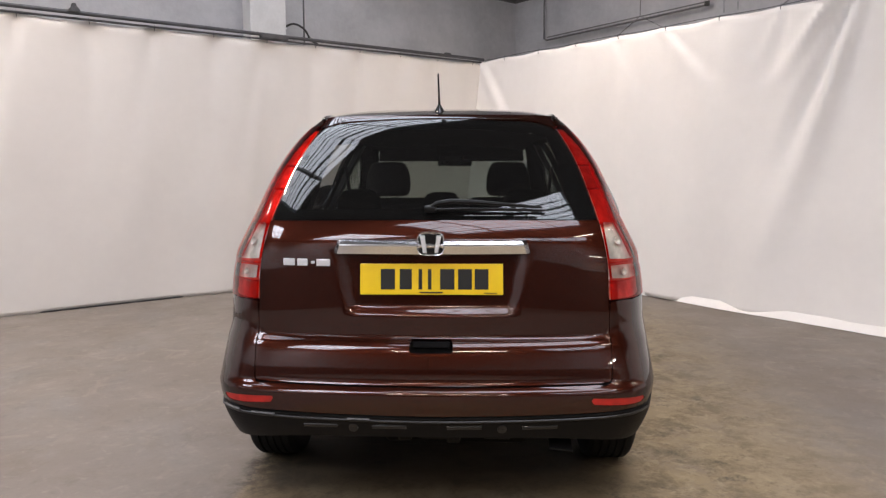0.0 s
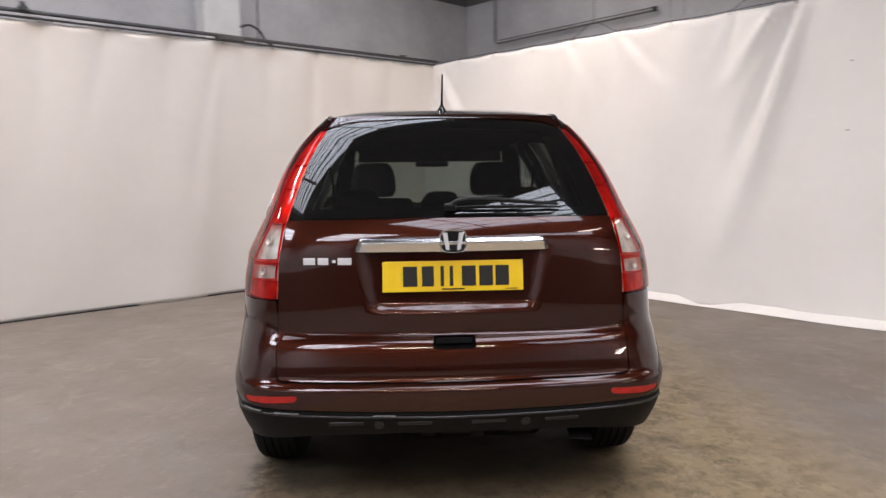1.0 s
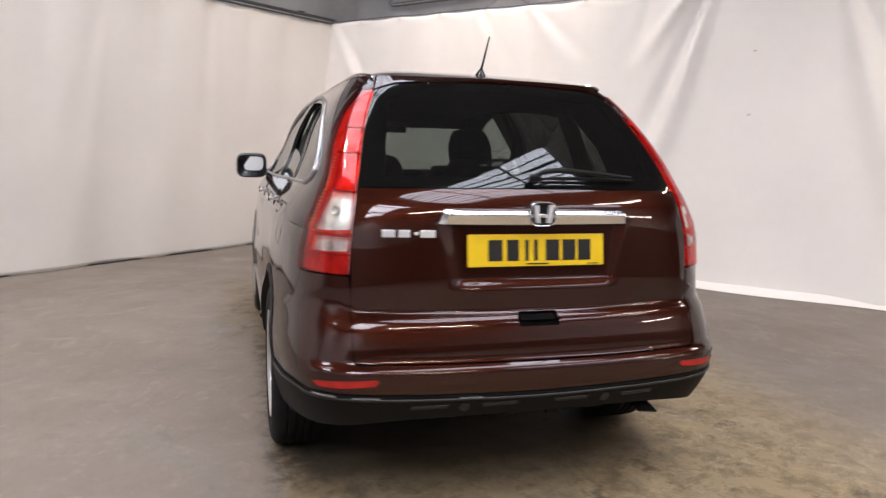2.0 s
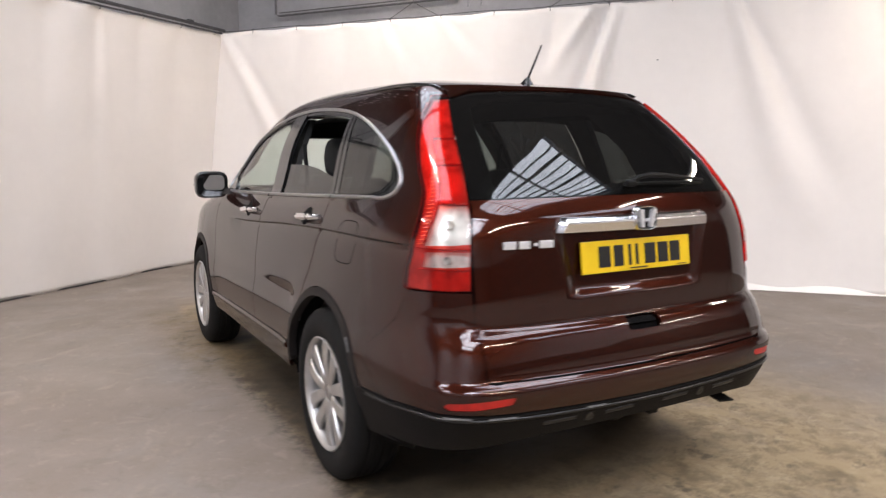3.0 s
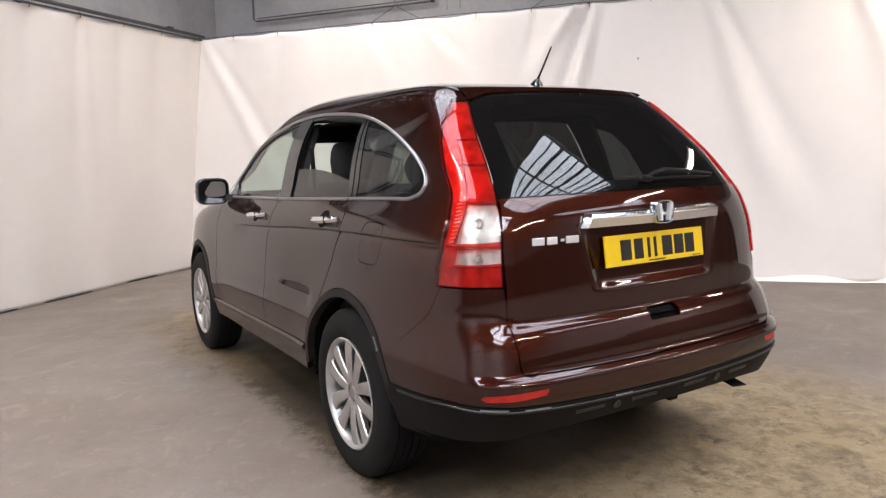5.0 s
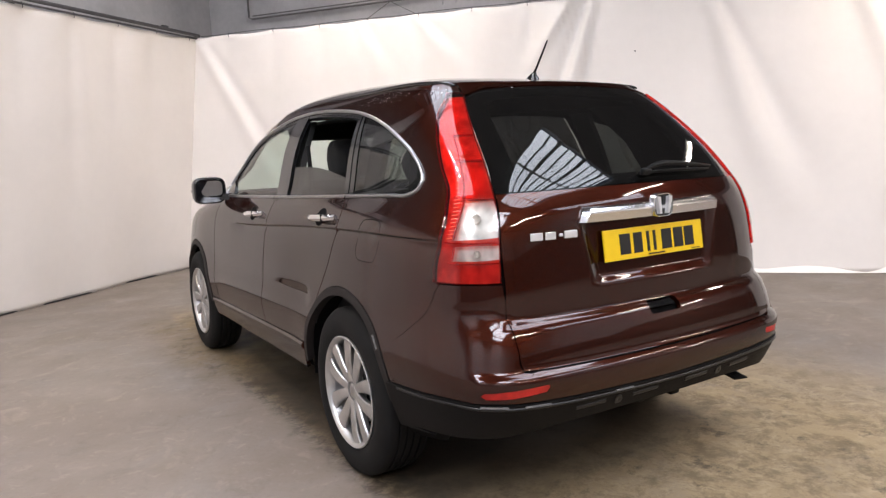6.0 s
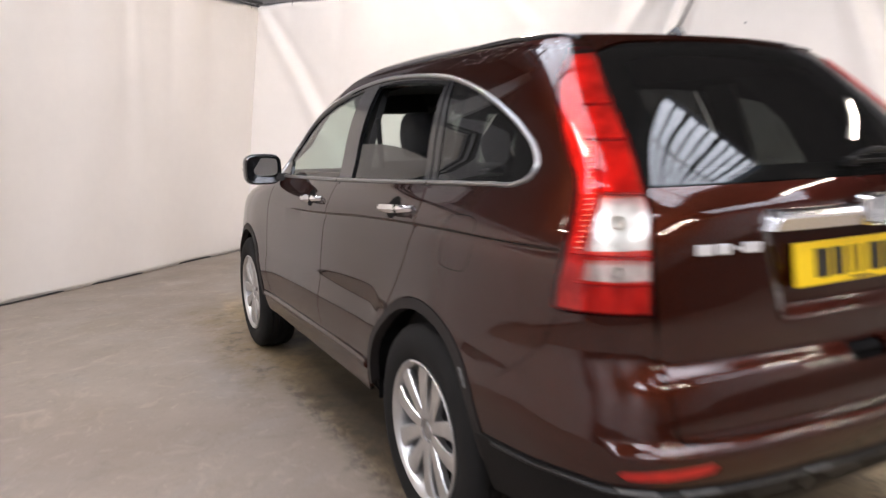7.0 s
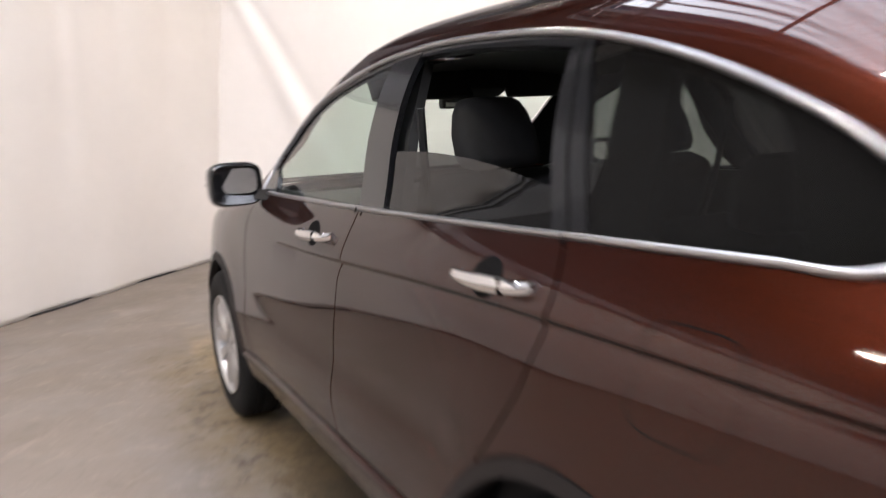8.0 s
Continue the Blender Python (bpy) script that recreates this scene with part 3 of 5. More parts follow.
curtain_mesh("curtain", sheet_left, 13.5, ((3.2, 0, 3.5, 0.95, 0.12, 0.010), (1.95, 0, 1.75, 0.8, 0.10, 0.010), (5.6, 0, 6.1, 0.9, 0.15, 0.010), (4.4, 0, 4.6, 0.7, 0.12, 0.008)), 3,
             "white plastic curtain hanging along the hall's side wall, with soft folds", calm=0.5, pitch=0.613, first=0.17)
curtain_mesh("curtain", sheet_right, 13.5, ((0.08, 0, 1.25, 0.75, 0.10, 0.036), (4.84, 0, 4.30, 0.55, 0.09, -0.080), (4.96, 0, 4.20, 0.85, 0.09, 0.025), (4.70, 0, 4.20, 0.25, 0.08, 0.07), (4.22, 0, 4.05, 0.16, 0.05, 0.04), (6.05, 0, 6.75, 0.75, 0.14, 0.075), (2.9, 0, 3.4, 0.22, 0.10, 0.03), (2.2, 0, 2.5, 0.25, 0.10, 0.02), (7.4, 0, 8.2, 0.7, 0.15, 0.06)), 5,
             "white plastic curtain hanging along the end wall, creased in long folds", sag=0.014, pitch=0.629, first=0.44)


def hall_part(name, bm, mat, label="", parent=None, kind="structure", smooth=False):
    ob = part(name, bm, mat, parent, label, smooth)
    if parent is None:
        ob.matrix_world = ROOM
        tagged(ob, label, kind=kind)
    return ob


hall_part("floor", box(34, 34, 0.3, pose(-2, -2, -0.15)), FLOOR, "worn grey concrete floor with brown stains, scuffs and painted shade under the car")
WALL_L, WALL_R = 6.42, 6.74
hall_part("wall_north", box(6.8, 0.3, 4.05, pose(5.6, WALL_L + 0.15, 2.025)), MASONRY, "grey painted masonry wall above the curtain")
hall_part("wall_north_low", box(23.2, 0.3, 3.46, pose(-9.4, WALL_L + 0.15, 1.73)), MASONRY, "lower stretch of grey painted masonry wall")
hall_part("wall_east", box(0.3, 30, 4.05, pose(WALL_R + 0.15, -6, 2.025)), MASONRY, "grey painted masonry wall above the curtain")
# dark upper walls out of view, added to darken the side windows' reflections
hall_part("wall_north_upper", box(6.8, 0.3, 2.95, pose(5.6, WALL_L + 0.17, 5.525)), ROOFING, "unseen dark upper wall, added to darken reflections in the side glass")
hall_part("wall_north_dark", box(23.2, 0.3, 3.54, pose(-9.4, WALL_L + 0.17, 5.23)), ROOFING, "unseen dark upper wall, added to darken reflections in the side glass")
hall_part("wall_east_upper", box(0.3, 30, 2.95, pose(WALL_R + 0.17, -6, 5.525)), ROOFING, "unseen dark upper wall, added to darken reflections in the side glass")
# unseen closing walls, set near and pale to brighten reflections
hall_part("wall_west", box(0.3, 30, 7, pose(-10.6, -6, 3.5)), PALE, "plain white wall, unseen, added to close the hall")
# unseen dark bands, added so the car's tail reflects something dark
hall_part("reflection_band", box(0.04, 20, 2.2, pose(-10.43, -3, 1.10)), REFLECT_BAND, "unseen grey band along the wall's foot, added to darken reflections")
hall_part("reflection_band", box(20, 0.04, 2.2, pose(-3, -10.43, 1.10)), REFLECT_BAND, "unseen grey band along the wall's foot, added to darken reflections")
hall_part("wall_south", box(30, 0.3, 7, pose(-3, -10.6, 3.5)), PALE, "plain white wall, unseen, added to close the hall")


def ceiling_mesh():
    """The roof sheet with an opening for each skylight, in one mesh with its ribs left out."""
    xs = sorted({-14.5, 7.5, *[v for s in SKYLIGHTS_AND_FILLS for v in s[:2]]})
    ys = sorted({-14.5, 7.5, *[v for s in SKYLIGHTS_AND_FILLS for v in s[2:4]]})
    bm = bmesh.new()
    for x0, x1 in zip(xs, xs[1:]):
        for y0, y1 in zip(ys, ys[1:]):
            mx, my = (x0 + x1) / 2, (y0 + y1) / 2
            if not any(s[0] < mx < s[1] and s[2] < my < s[3] for s in SKYLIGHTS_AND_FILLS):
                box(x1 - x0, y1 - y0, 0.12, pose(mx, my, HALL_TOP + 0.06), bm=bm)
    return bm


hall_part("ceiling", ceiling_mesh(), ROOFING, "dark metal roof sheeting with rooflight openings")
# the added fill openings get the same ribs as the rest
for x0, x1, y0, y1, _ in SKYLIGHTS_AND_FILLS:
    light = thing("skylight", "ribbed translucent rooflight between dark steel bars, three of five added as fill", "skylight", ROOM @ pose((x0 + x1) / 2, (y0 + y1) / 2, HALL_TOP), "rooflights")
    for i, y in enumerate(np.arange(y0 + 0.24, y1 - 0.1, 0.27)):
        part("rib", box(x1 - x0, 0.035 + 0.05 * (i % 3 == 1), 0.05, pose(0, y - (y0 + y1) / 2, 0.14), 0.01), RIB, light)
    for x in np.arange(x0 + 1.5, x1 - 0.3, 2.1):
        part("purlin", box(0.07, y1 - y0, 0.16, pose(x - (x0 + x1) / 2, 0, -0.02), 0.01), STEEL, light)
for y in (-6.6, -0.6, 1.9, 5.3):
    beam = bmesh.new()
    for sx, sz, dz in ((0.18, 0.02, -0.02), (0.012, 0.30, -0.17), (0.18, 0.02, -0.32)):
        box(20.5, sx, sz, pose(-3.6, y, HALL_TOP + dz), bm=beam)
    hall_part("beam", beam, STEEL, "dark steel roof beam", kind="structure")
for x, y, z, turn, length, _ in BATTENS:
    b = thing("fluorescent_batten", "lit white fluorescent batten hanging from the roof", "ceiling light", pose(x, y, z, 0, 0, turn), "battens")
    part("housing", box(length + 0.06, 0.07, 0.05, pose(0, 0, 0.03), 0.008), WHITE, b)
    part("tube", tube([(-length / 2, 0, -0.025), (length / 2, 0, -0.025)], 0.014), TUBE, b, "glowing fluorescent tube", True)
    for k in (-0.4, 0.4):
        part("rod", tube([(k * length, 0, 0.05), (k * length, 0, HALL_TOP - z)], 0.006, 6), STEEL, b)

# rails, hooks and fixings
rail = thing("curtain_rail", "pair of dark steel tubes carrying the curtain along the wall", "rail", ROOM)
for dz, fall, dy, r in ((0.032, 0.0105, -0.02, 0.020), (-0.006, 0.0130, 0.0, 0.011)):
    part("rail_tube", tube([(CORNER_X + 0.02 - s, 5.74 + dy + 0.004 * s, TOP + dz - fall * s) for s in np.linspace(0, 13.5, 28)], r), STEEL, rail, "", True)
part("rail_clamp", loft([[(CORNER_X - 5.21 + k * w, 5.72 + k2 * 0.03, TOP - 0.02 + h) for k, k2 in ((-1, -1), (1, -1), (1, 1), (-1, 1))] for w, h in ((0.050, 0.0), (0.045, 0.02), (0.018, 0.05), (0.014, 0.075))]), STEEL, rail)
part("rail_sleeve", box(0.34, 0.05, 0.055, pose(CORNER_X - 3.15, 5.735, TOP - 0.018, 0, -0.7, 0), 0.012), STEEL, rail, "wide flat sleeve joining two lengths of tube")
part("rail_clamp", box(0.09, 0.05, 0.04, pose(CORNER_X - 0.62, 5.73, TOP + 0.045), 0.012), STEEL, rail)
wire = thing("curtain_wire", "thin taut wire along the top of the curtain", "wire", ROOM)
part("wire_strand", tube([(5.43, CORNER_Y + 0.1 - s, TOP + 0.025 - 0.006 * math.sin(s * 5)) for s in np.linspace(0, 13.5, 60)], 0.004, 6), STEEL, wire, "", True)
hook = thing("curtain_hook", "small dark metal hook at the curtain's top edge", "hook", ROOM @ pose(CORNER_X - 0.17, 5.735, TOP - 0.022), "curtain hooks")
hb = tube([(0, 0, 0.03), (0, -0.009, 0.022), (0, -0.012, 0.0), (0, -0.009, -0.018), (0, 0.0, -0.024)], 0.004, 6)
part("hook_wire", hb, STEEL, hook, "", True)
for i in range(1, 18):
    s = 0.17 + 0.613 * i
    copy_thing(hook, ROOM @ pose(CORNER_X - s, 5.735 + 0.004 * s, TOP - 0.022 - 0.013 * s, 0, random.uniform(-12, 12), 0))
for i in range(17):
    copy_thing(hook, ROOM @ pose(5.415, 5.28 - 0.629 * i, TOP + 0.002, 0, random.uniform(-15, 15), -90))
hem = thing("curtain_hem", "black weighted edge along the foot of the curtain", "hem", ROOM)
part("hem_strip", tube([(CORNER_X - 0.1 - s, 6.105 + 0.004 * s + 0.03 + 0.016 * math.sin(2.2 * s) + 0.010 * math.sin(5.3 * s + 1), 0.010) for s in np.linspace(0, 13, 160)], 0.008, 8), HEM, hem, "", True)
skirt = bmesh.new()
rows = []
for s in np.linspace(0.0, 13.4, 220):
    w = 0.10 + 0.05 * math.sin(1.3 * s + 1) + 0.03 * math.sin(3.7 * s)
    foot = 5.42 - float(foot_lean(s))
    rows.append([(foot + 0.02, CORNER_Y - s, 0.075), (foot - 0.2 * w, CORNER_Y - s, 0.05), (foot - 0.6 * w, CORNER_Y - s, 0.016 + 0.006 * math.sin(9 * s)), (foot - 0.75 * w, CORNER_Y - s, 0.006)])
loft(rows, closed=False, bm=skirt)
tagged(hall_part("curtain_skirt", skirt, CURTAIN, "loose white hem of the curtain lying on the floor", kind="", smooth=True), category="curtain")
for l_, z, dx in ((0.33, 2.33, 0), (0.33, 1.72, 0), (0.34, 1.11, 0), (0.35, 0.52, 0)):
    e = thing("eyelet", "small dark eyelet in the curtain seam", "eyelet", ROOM @ pose(5.405 - 0.068 * (2.95 - z), l_ + 0.04, z), "seam eyelets")
    part("ring", lathe([(-0.004, 0.004), (-0.005, 0.008), (0, 0.009), (0, 0.003), (-0.004, 0.004)], 12), STEEL, e, "", True)

# fittings on the walls above the curtains
hall_part("pillar", box(0.46, 0.22, 7, pose(5.385 - 2.97, WALL_L - 0.10, 3.5), 0.015), PILLAR, "pale rendered wall pillar")
hall_part("wall_seam", box(0.015, 0.012, 3.4, pose(5.385 - 2.39, WALL_L - 0.005, 4.6)), STEEL, "thin vertical joint strip on the wall")
hose = thing("hose", "black cable looping out of the wall", "cable", ROOM)
part("cable", tube(curve([(2.66, 6.30, 3.17), (2.75, 6.22, 3.21), (2.88, 6.20, 3.16), (2.97, 6.20, 3.04), (2.98, 6.05, 2.97)], 0.03), 0.013, 8), HEM, hose, "", True)
part("socket", box(0.06, 0.06, 0.05, pose(2.66, 6.31, 3.17), 0.01), WHITE, hose)
conduit = thing("wall_conduit", "grey pipe frame fixed to the upper wall", "pipe", ROOM)
part("conduit_tube", tube([(6.66, 5.73, 5.9), (6.66, 5.73, 3.40), (6.66, 5.68, 3.375), (6.66, 3.04, 3.415)], 0.014, 8), CONDUIT, conduit, "", True)
part("conduit_tube", tube([(6.68, 5.68, 3.42), (6.68, 3.02, 3.46)], 0.009, 8), CONDUIT, conduit, "", True)
part("conduit_end", box(0.05, 0.05, 0.06, pose(6.66, 3.04, 3.43), 0.012), HEM, conduit)
for y in (3.107, 1.20):
    bridle = thing("wire_bridle", "thin rod and two stays holding up the curtain wire", "wire", ROOM, "curtain bridles")
    part("hanger", tube([(5.42, y, HALL_TOP), (5.42, y, 3.125)], 0.006, 6), CONDUIT, bridle)
    for end in (y - 0.315, y + 0.315):
        part("stay", tube([(5.42, y, 3.128), (5.42, end, TOP + 0.012)], 0.005, 6), CONDUIT, bridle)
for y in (2.86, 2.68):
    hall_part("wall_seam", box(0.012, 0.02, 3.2, pose(WALL_R - 0.004, y, 4.9)), RAIL, "vertical conduit strip on the wall")

for pts in (((-0.66, -0.62), (-0.57, -0.60), (-0.50, -0.615), (-0.41, -0.60)), ((0.60, -0.95), (0.68, -0.90), (0.78, -0.92))):
    crack = part("floor_crack", tube([(x, y, 0.0015) for x, y in pts], [0.002, 0.006, 0.005, 0.002][: len(pts)], 6), HEM, None, "", True)
    tagged(crack, "small dark crack in the concrete floor", kind="structure")


# ---- the car ----
car = thing("car", "dark brown metallic car with chrome trim on the concrete floor", "car")


def both(build):
    """Make a part for the near side and its twin for the far side."""
    return [build(False), build(True)]


def belt(y):
    return float(np.interp(y, (0.60, 1.09, 2.0, 2.96), (1.196, 1.180, 1.154, 1.138)))


def arc_line(hub, radius, start, stop, n=40):
    """Part of a wheel arch; degrees from straight back over the top to the front."""
    return [(from_side(hub[0] - radius * math.cos(radians(k)), hub[1] + radius * math.sin(radians(k))), hub[1] + radius * math.sin(radians(k))) for k in np.linspace(start, stop, n)]


REAR_HUB, FRONT_HUB = HUBS
PAINT_FOOT = 0.512
glass_top = [(2.985, 1.150), (2.935, 1.256), (2.860, 1.335), (2.745, 1.425), (2.50, 1.524), (2.30, 1.568), (2.07, 1.587), (1.67, 1.577), (1.27, 1.534), (1.00, 1.473), (0.80, 1.407), (0.645, 1.339), (0.568, 1.288), (0.542, 1.250), (0.552, 1.218), (0.594, 1.199), (0.73, 1.191)]


def outset(line, d):
    """The same smooth line, d further out from the window's middle."""
    p = np.array(curve(line, 0.025))
    along = np.gradient(p, axis=0)
    out = np.stack((along[:, 1], -along[:, 0]), -1) / np.linalg.norm(along, axis=1, keepdims=True)
    return [tuple(q) for q in p - d * out]


DLO = join_lines(side_line(glass_top), side_line([(0.73, 1.191), (1.09, 1.180), (2.0, 1.154), (2.985, 1.138)], step=0.05))

lamp_inner = [(0.664, 0.905), (0.655, 1.035), (0.628, 1.197), (0.602, 1.300), (0.575, 1.400), (0.541, 1.490), (0.512, 1.548), (0.501, 1.570)]
lamp_outer = [(0.698, 1.570), (0.676, 1.548), (0.640, 1.490), (0.585, 1.425), (0.470, 1.300), (0.398, 1.205), (0.390, 1.120), (0.386, 1.050), (0.378, 0.905)]
inner_line = rear_line([(-x, z) for x, z in lamp_inner])
outer_line = side_line(lamp_outer)
LAMP = join_lines(inner_line, curve([inner_line[-1], outer_line[0]]), outer_line, curve([outer_line[-1], inner_line[0]], smooth=False))

# panels of the two sides
crease_lines = [[(from_side(y, float(crease_height(y)) + d), float(crease_height(y)) + d) for y in np.arange(0.32, 2.8, 0.03)] for d in (-0.075, -0.045, -0.026, -0.016, -0.011, -0.008, -0.005, -0.002, 0.001, 0.004, 0.012)]
ROOF_EDGE = 1.62
gap_front = [(3.02, 1.132), (3.08, 0.98), (3.10, 0.80), (3.09, 0.62), (3.05, 0.475)]
gap_mid = [(2.010, 1.150), (2.045, 1.00), (2.060, 0.88), (2.085, 0.70), (2.085, 0.475)]
gap_rear = [(1.125, 1.176), (1.118, 1.090), (1.122, 1.030), (1.150, 0.925), (1.212, 0.820), (1.285, 0.724)]
joint = [(0.356, 0.898), (0.405, 0.80), (0.50, 0.72), (0.617, 0.645)]
g = 0.0035  # half a shut gap


def off(line, d):
    return [(y + d, z) for y, z in line]


arch_r, arch_f = 0.447, 0.447


def angle_at(hub, radius, z):
    return math.degrees(math.asin((z - hub[1]) / radius))


def door_front(m):
    loop = join_lines(side_line(off(gap_mid, g)), side_line([(2.085 + g, 0.478), (3.05 - g, 0.478 - 0.02)], step=0.05), side_line(off(gap_front, -g)[::-1]), side_line([(3.02 - g, 1.132), (2.005 + g, 1.149)], step=0.05))
    return panel("front_door", [loop], PAINT, car, "", step=0.028, lines=crease_lines, mirrored=m)


def door_rear(m):
    low = angle_at(REAR_HUB, arch_r + 0.004, 0.724)
    foot = angle_at(REAR_HUB, arch_r + 0.004, 0.49)
    arch = arc_line(REAR_HUB, arch_r + 0.004, 180 - low + 0.5, 180 - foot, 24)
    loop = join_lines(side_line(off(gap_rear, g)), arch, side_line([(1.50, 0.490), (2.085 - g, 0.478)], step=0.05), side_line(off(gap_mid, -g)[::-1]), side_line([(2.005 - g, 1.149), (1.125 + g, 1.176)], step=0.05))
    return panel("rear_door", [loop], PAINT, car, "", step=0.024, lines=crease_lines, mirrored=m)


def quarter(m):
    """Rear wing, roof side and windscreen pillar in one pressing."""
    low = angle_at(REAR_HUB, arch_r + 0.004, 0.645)
    top = angle_at(REAR_HUB, arch_r + 0.004, 0.724)
    arch = arc_line(REAR_HUB, arch_r + 0.004, low, 180 - top - 0.5, 50)
    lamp_edge = [(a + 0.004, z) for a, z in outer_line]
    roof_line = [(from_side(y, ROOF_EDGE), ROOF_EDGE) for y in np.arange(0.90, 2.55, 0.05)]
    front_foot = [(on_side(3.02 - g, 1.134), 1.134)]
    pillar = side_line([(screen_pillar(z), z) for z in (1.588, 1.48, 1.36, 1.25, 1.185, 1.140)] + [(3.02, 1.134)])
    corner_top = [(from_rear(-0.476, ROOF_EDGE), ROOF_EDGE), (from_side(0.78, ROOF_EDGE), ROOF_EDGE)]
    head = [(from_rear(-0.503, 1.5755), 1.5755), (outer_line[0][0] - 0.004, 1.5755)]
    loop = join_lines(side_line([(0.358, 0.898), (0.407, 0.80), (0.502, 0.72), (0.615, 0.645)]), arch, side_line(off(gap_rear, -g)[::-1]),
                      side_line([(1.125 - g, 1.1745), (1.09, 1.1745), (0.75, 1.185)], step=0.05), [(on_side(y, z), z) for y, z in outset(glass_top, 0.006)[::-1]],
                      front_foot, pillar[::-1], roof_line[::-1], corner_top[::-1], head, lamp_edge)
    return panel("rear_wing", [loop], PAINT, car, "", lines=crease_lines, mirrored=m)


def wing(m):
    low = angle_at(FRONT_HUB, arch_f + 0.004, 0.46)
    arch = arc_line(FRONT_HUB, arch_f + 0.004, low, 180 - 30, 50)
    loop = join_lines(side_line(off(gap_front, g)[::-1][:1] + [(3.05 + g, 0.462)]), arch, side_line([(4.03, 0.62), (4.12, 0.74), (4.10, 0.83)]), side_line([(4.10, 0.83), (3.98, 0.98), (3.75, 1.055), (3.45, 1.095), (3.20, 1.130), (3.02 + g, 1.132)]), side_line(off(gap_front, g)))
    return panel("front_wing", [loop], PAINT, car, "", mirrored=m)


for build in (door_front, door_rear, quarter, wing):
    both(build)


def sill(m):
    foot = angle_at(REAR_HUB, arch_r + 0.02, 0.485)
    loop = join_lines(side_line([(1.465, 0.482), (2.085, 0.472), (3.12, 0.452)], step=0.05), side_line([(3.19, 0.45), (3.17, 0.40), (3.16, 0.345)]), side_line([(3.16, 0.345), (2.3, 0.345), (1.50, 0.355)], step=0.05), side_line([(1.50, 0.355), (1.48, 0.42), (1.465, 0.482)]))
    return panel("sill", [loop], PAINT, car, "brown painted sill", lift=0.004, mirrored=m)


def sill_ridge(m):
    return strip("sill_ridge", side_line([(1.475, 0.470), (2.085, 0.460), (3.15, 0.440)], step=0.04), 0.032, PAINT, car, "", 0.004, 0.012, m)


def arch_rear(m):
    outer = arc_line(REAR_HUB, arch_r, 8, 180 - 4, 60)
    inner = arc_line(REAR_HUB, 0.412, 10, 180 - 6, 50)
    loop = join_lines(outer, inner[::-1])
    return panel("wheel_arch_moulding", [loop], ARCH, car, "dark grey plastic wheel arch moulding", lift=0.004, depth=0.035, mirrored=m, step=0.03)


def arch_front(m):
    outer = arc_line(FRONT_HUB, arch_f, 12, 180 - 30, 60)
    inner = arc_line(FRONT_HUB, 0.412, 8, 180 - 20, 50)
    loop = join_lines(outer, inner[::-1])
    return panel("wheel_arch_moulding", [loop], ARCH, car, "dark grey plastic wheel arch moulding", lift=0.004, depth=0.035, mirrored=m, step=0.03)


def arch_scuff(m):
    return strip("arch_scuff", arc_line(REAR_HUB, 0.430, 45, 37, 5), 0.008, SCUFF, car, "pale scuffed edge of the arch moulding", 0.004, 0.005, m)


for build in (sill, sill_ridge, arch_rear, arch_front):
    both(build)

arch_scuff(False)

# side windows: panes, black pillars, bright surround


def edge_top(y):
    """Height of the window line over a place along the side."""
    pts = [p for p in curve(glass_top, 0.02)]
    ys, zs = np.array([p[0] for p in pts])[::-1], np.array([p[1] for p in pts])[::-1]
    k = np.argsort(ys, kind="stable")
    keep = zs[k] > 1.24
    return float(np.interp(y, ys[k][keep], zs[k][keep]))


def top_run(y0, y1, inset=0.012):
    return [(y, edge_top(y) - inset) for y in np.linspace(y0, y1, max(3, int(abs(y1 - y0) / 0.03)))]


def pane_front(m):
    loop = join_lines(side_line([(2.030, belt(2.03) + 0.004), (2.130, 1.40), (2.200, edge_top(2.2) - 0.012)]), side_line(top_run(2.200, 2.90)), side_line([(2.955, 1.160), (2.955, belt(2.95) + 0.004)]), side_line([(2.95, belt(2.95) + 0.003), (2.035, belt(2.035) + 0.003)], step=0.05))
    return panel("front_door_glass", [loop], GLASS_CLEAR, car, "clear green-tinted side window, fully raised", lift=-0.008, depth=0.0, mirrored=m)


def pane_rear(m):
    top = 1.355 if not m else None
    if m:
        loop = join_lines(side_line([(1.180, belt(1.18) + 0.004), (1.270, 1.36), (1.345, edge_top(1.345) - 0.012)]), side_line(top_run(1.345, 2.045)), side_line([(2.045, edge_top(2.045) - 0.012), (1.960, 1.38), (1.860, belt(1.86) + 0.004)]), side_line([(1.86, belt(1.86) + 0.003), (1.18, belt(1.18) + 0.003)], step=0.05))
    else:
        loop = join_lines(side_line([(1.155, belt(1.155) + 0.004), (1.200, 1.258)]), side_line([(1.200, 1.258), (1.50, 1.300), (1.74, 1.313), (1.900, 1.312)]), side_line([(1.900, 1.312), (1.860, belt(1.86) + 0.004)]), side_line([(1.86, belt(1.86) + 0.003), (1.155, belt(1.155) + 0.003)], step=0.05))
    return panel("rear_door_glass", [loop], GLASS_DOOR, car, "dark rear door window, half lowered" if not m else "dark rear door window", lift=-0.012, depth=0.0, mirrored=m)


def pane_quarter(m):
    loop = join_lines(side_line([(1.080, belt(1.08) + 0.004), (1.150, 1.36), (1.250, edge_top(1.25) - 0.012)]), [(on_side(y, z), z) for y, z in outset(glass_top, -0.012) if y < 1.235], side_line([(0.73, 1.203), (1.080, belt(1.08) + 0.003)], step=0.05))
    return panel("quarter_glass", [loop], GLASS_DARK, car, "dark fixed quarter window", lift=-0.006, depth=0.0, mirrored=m)


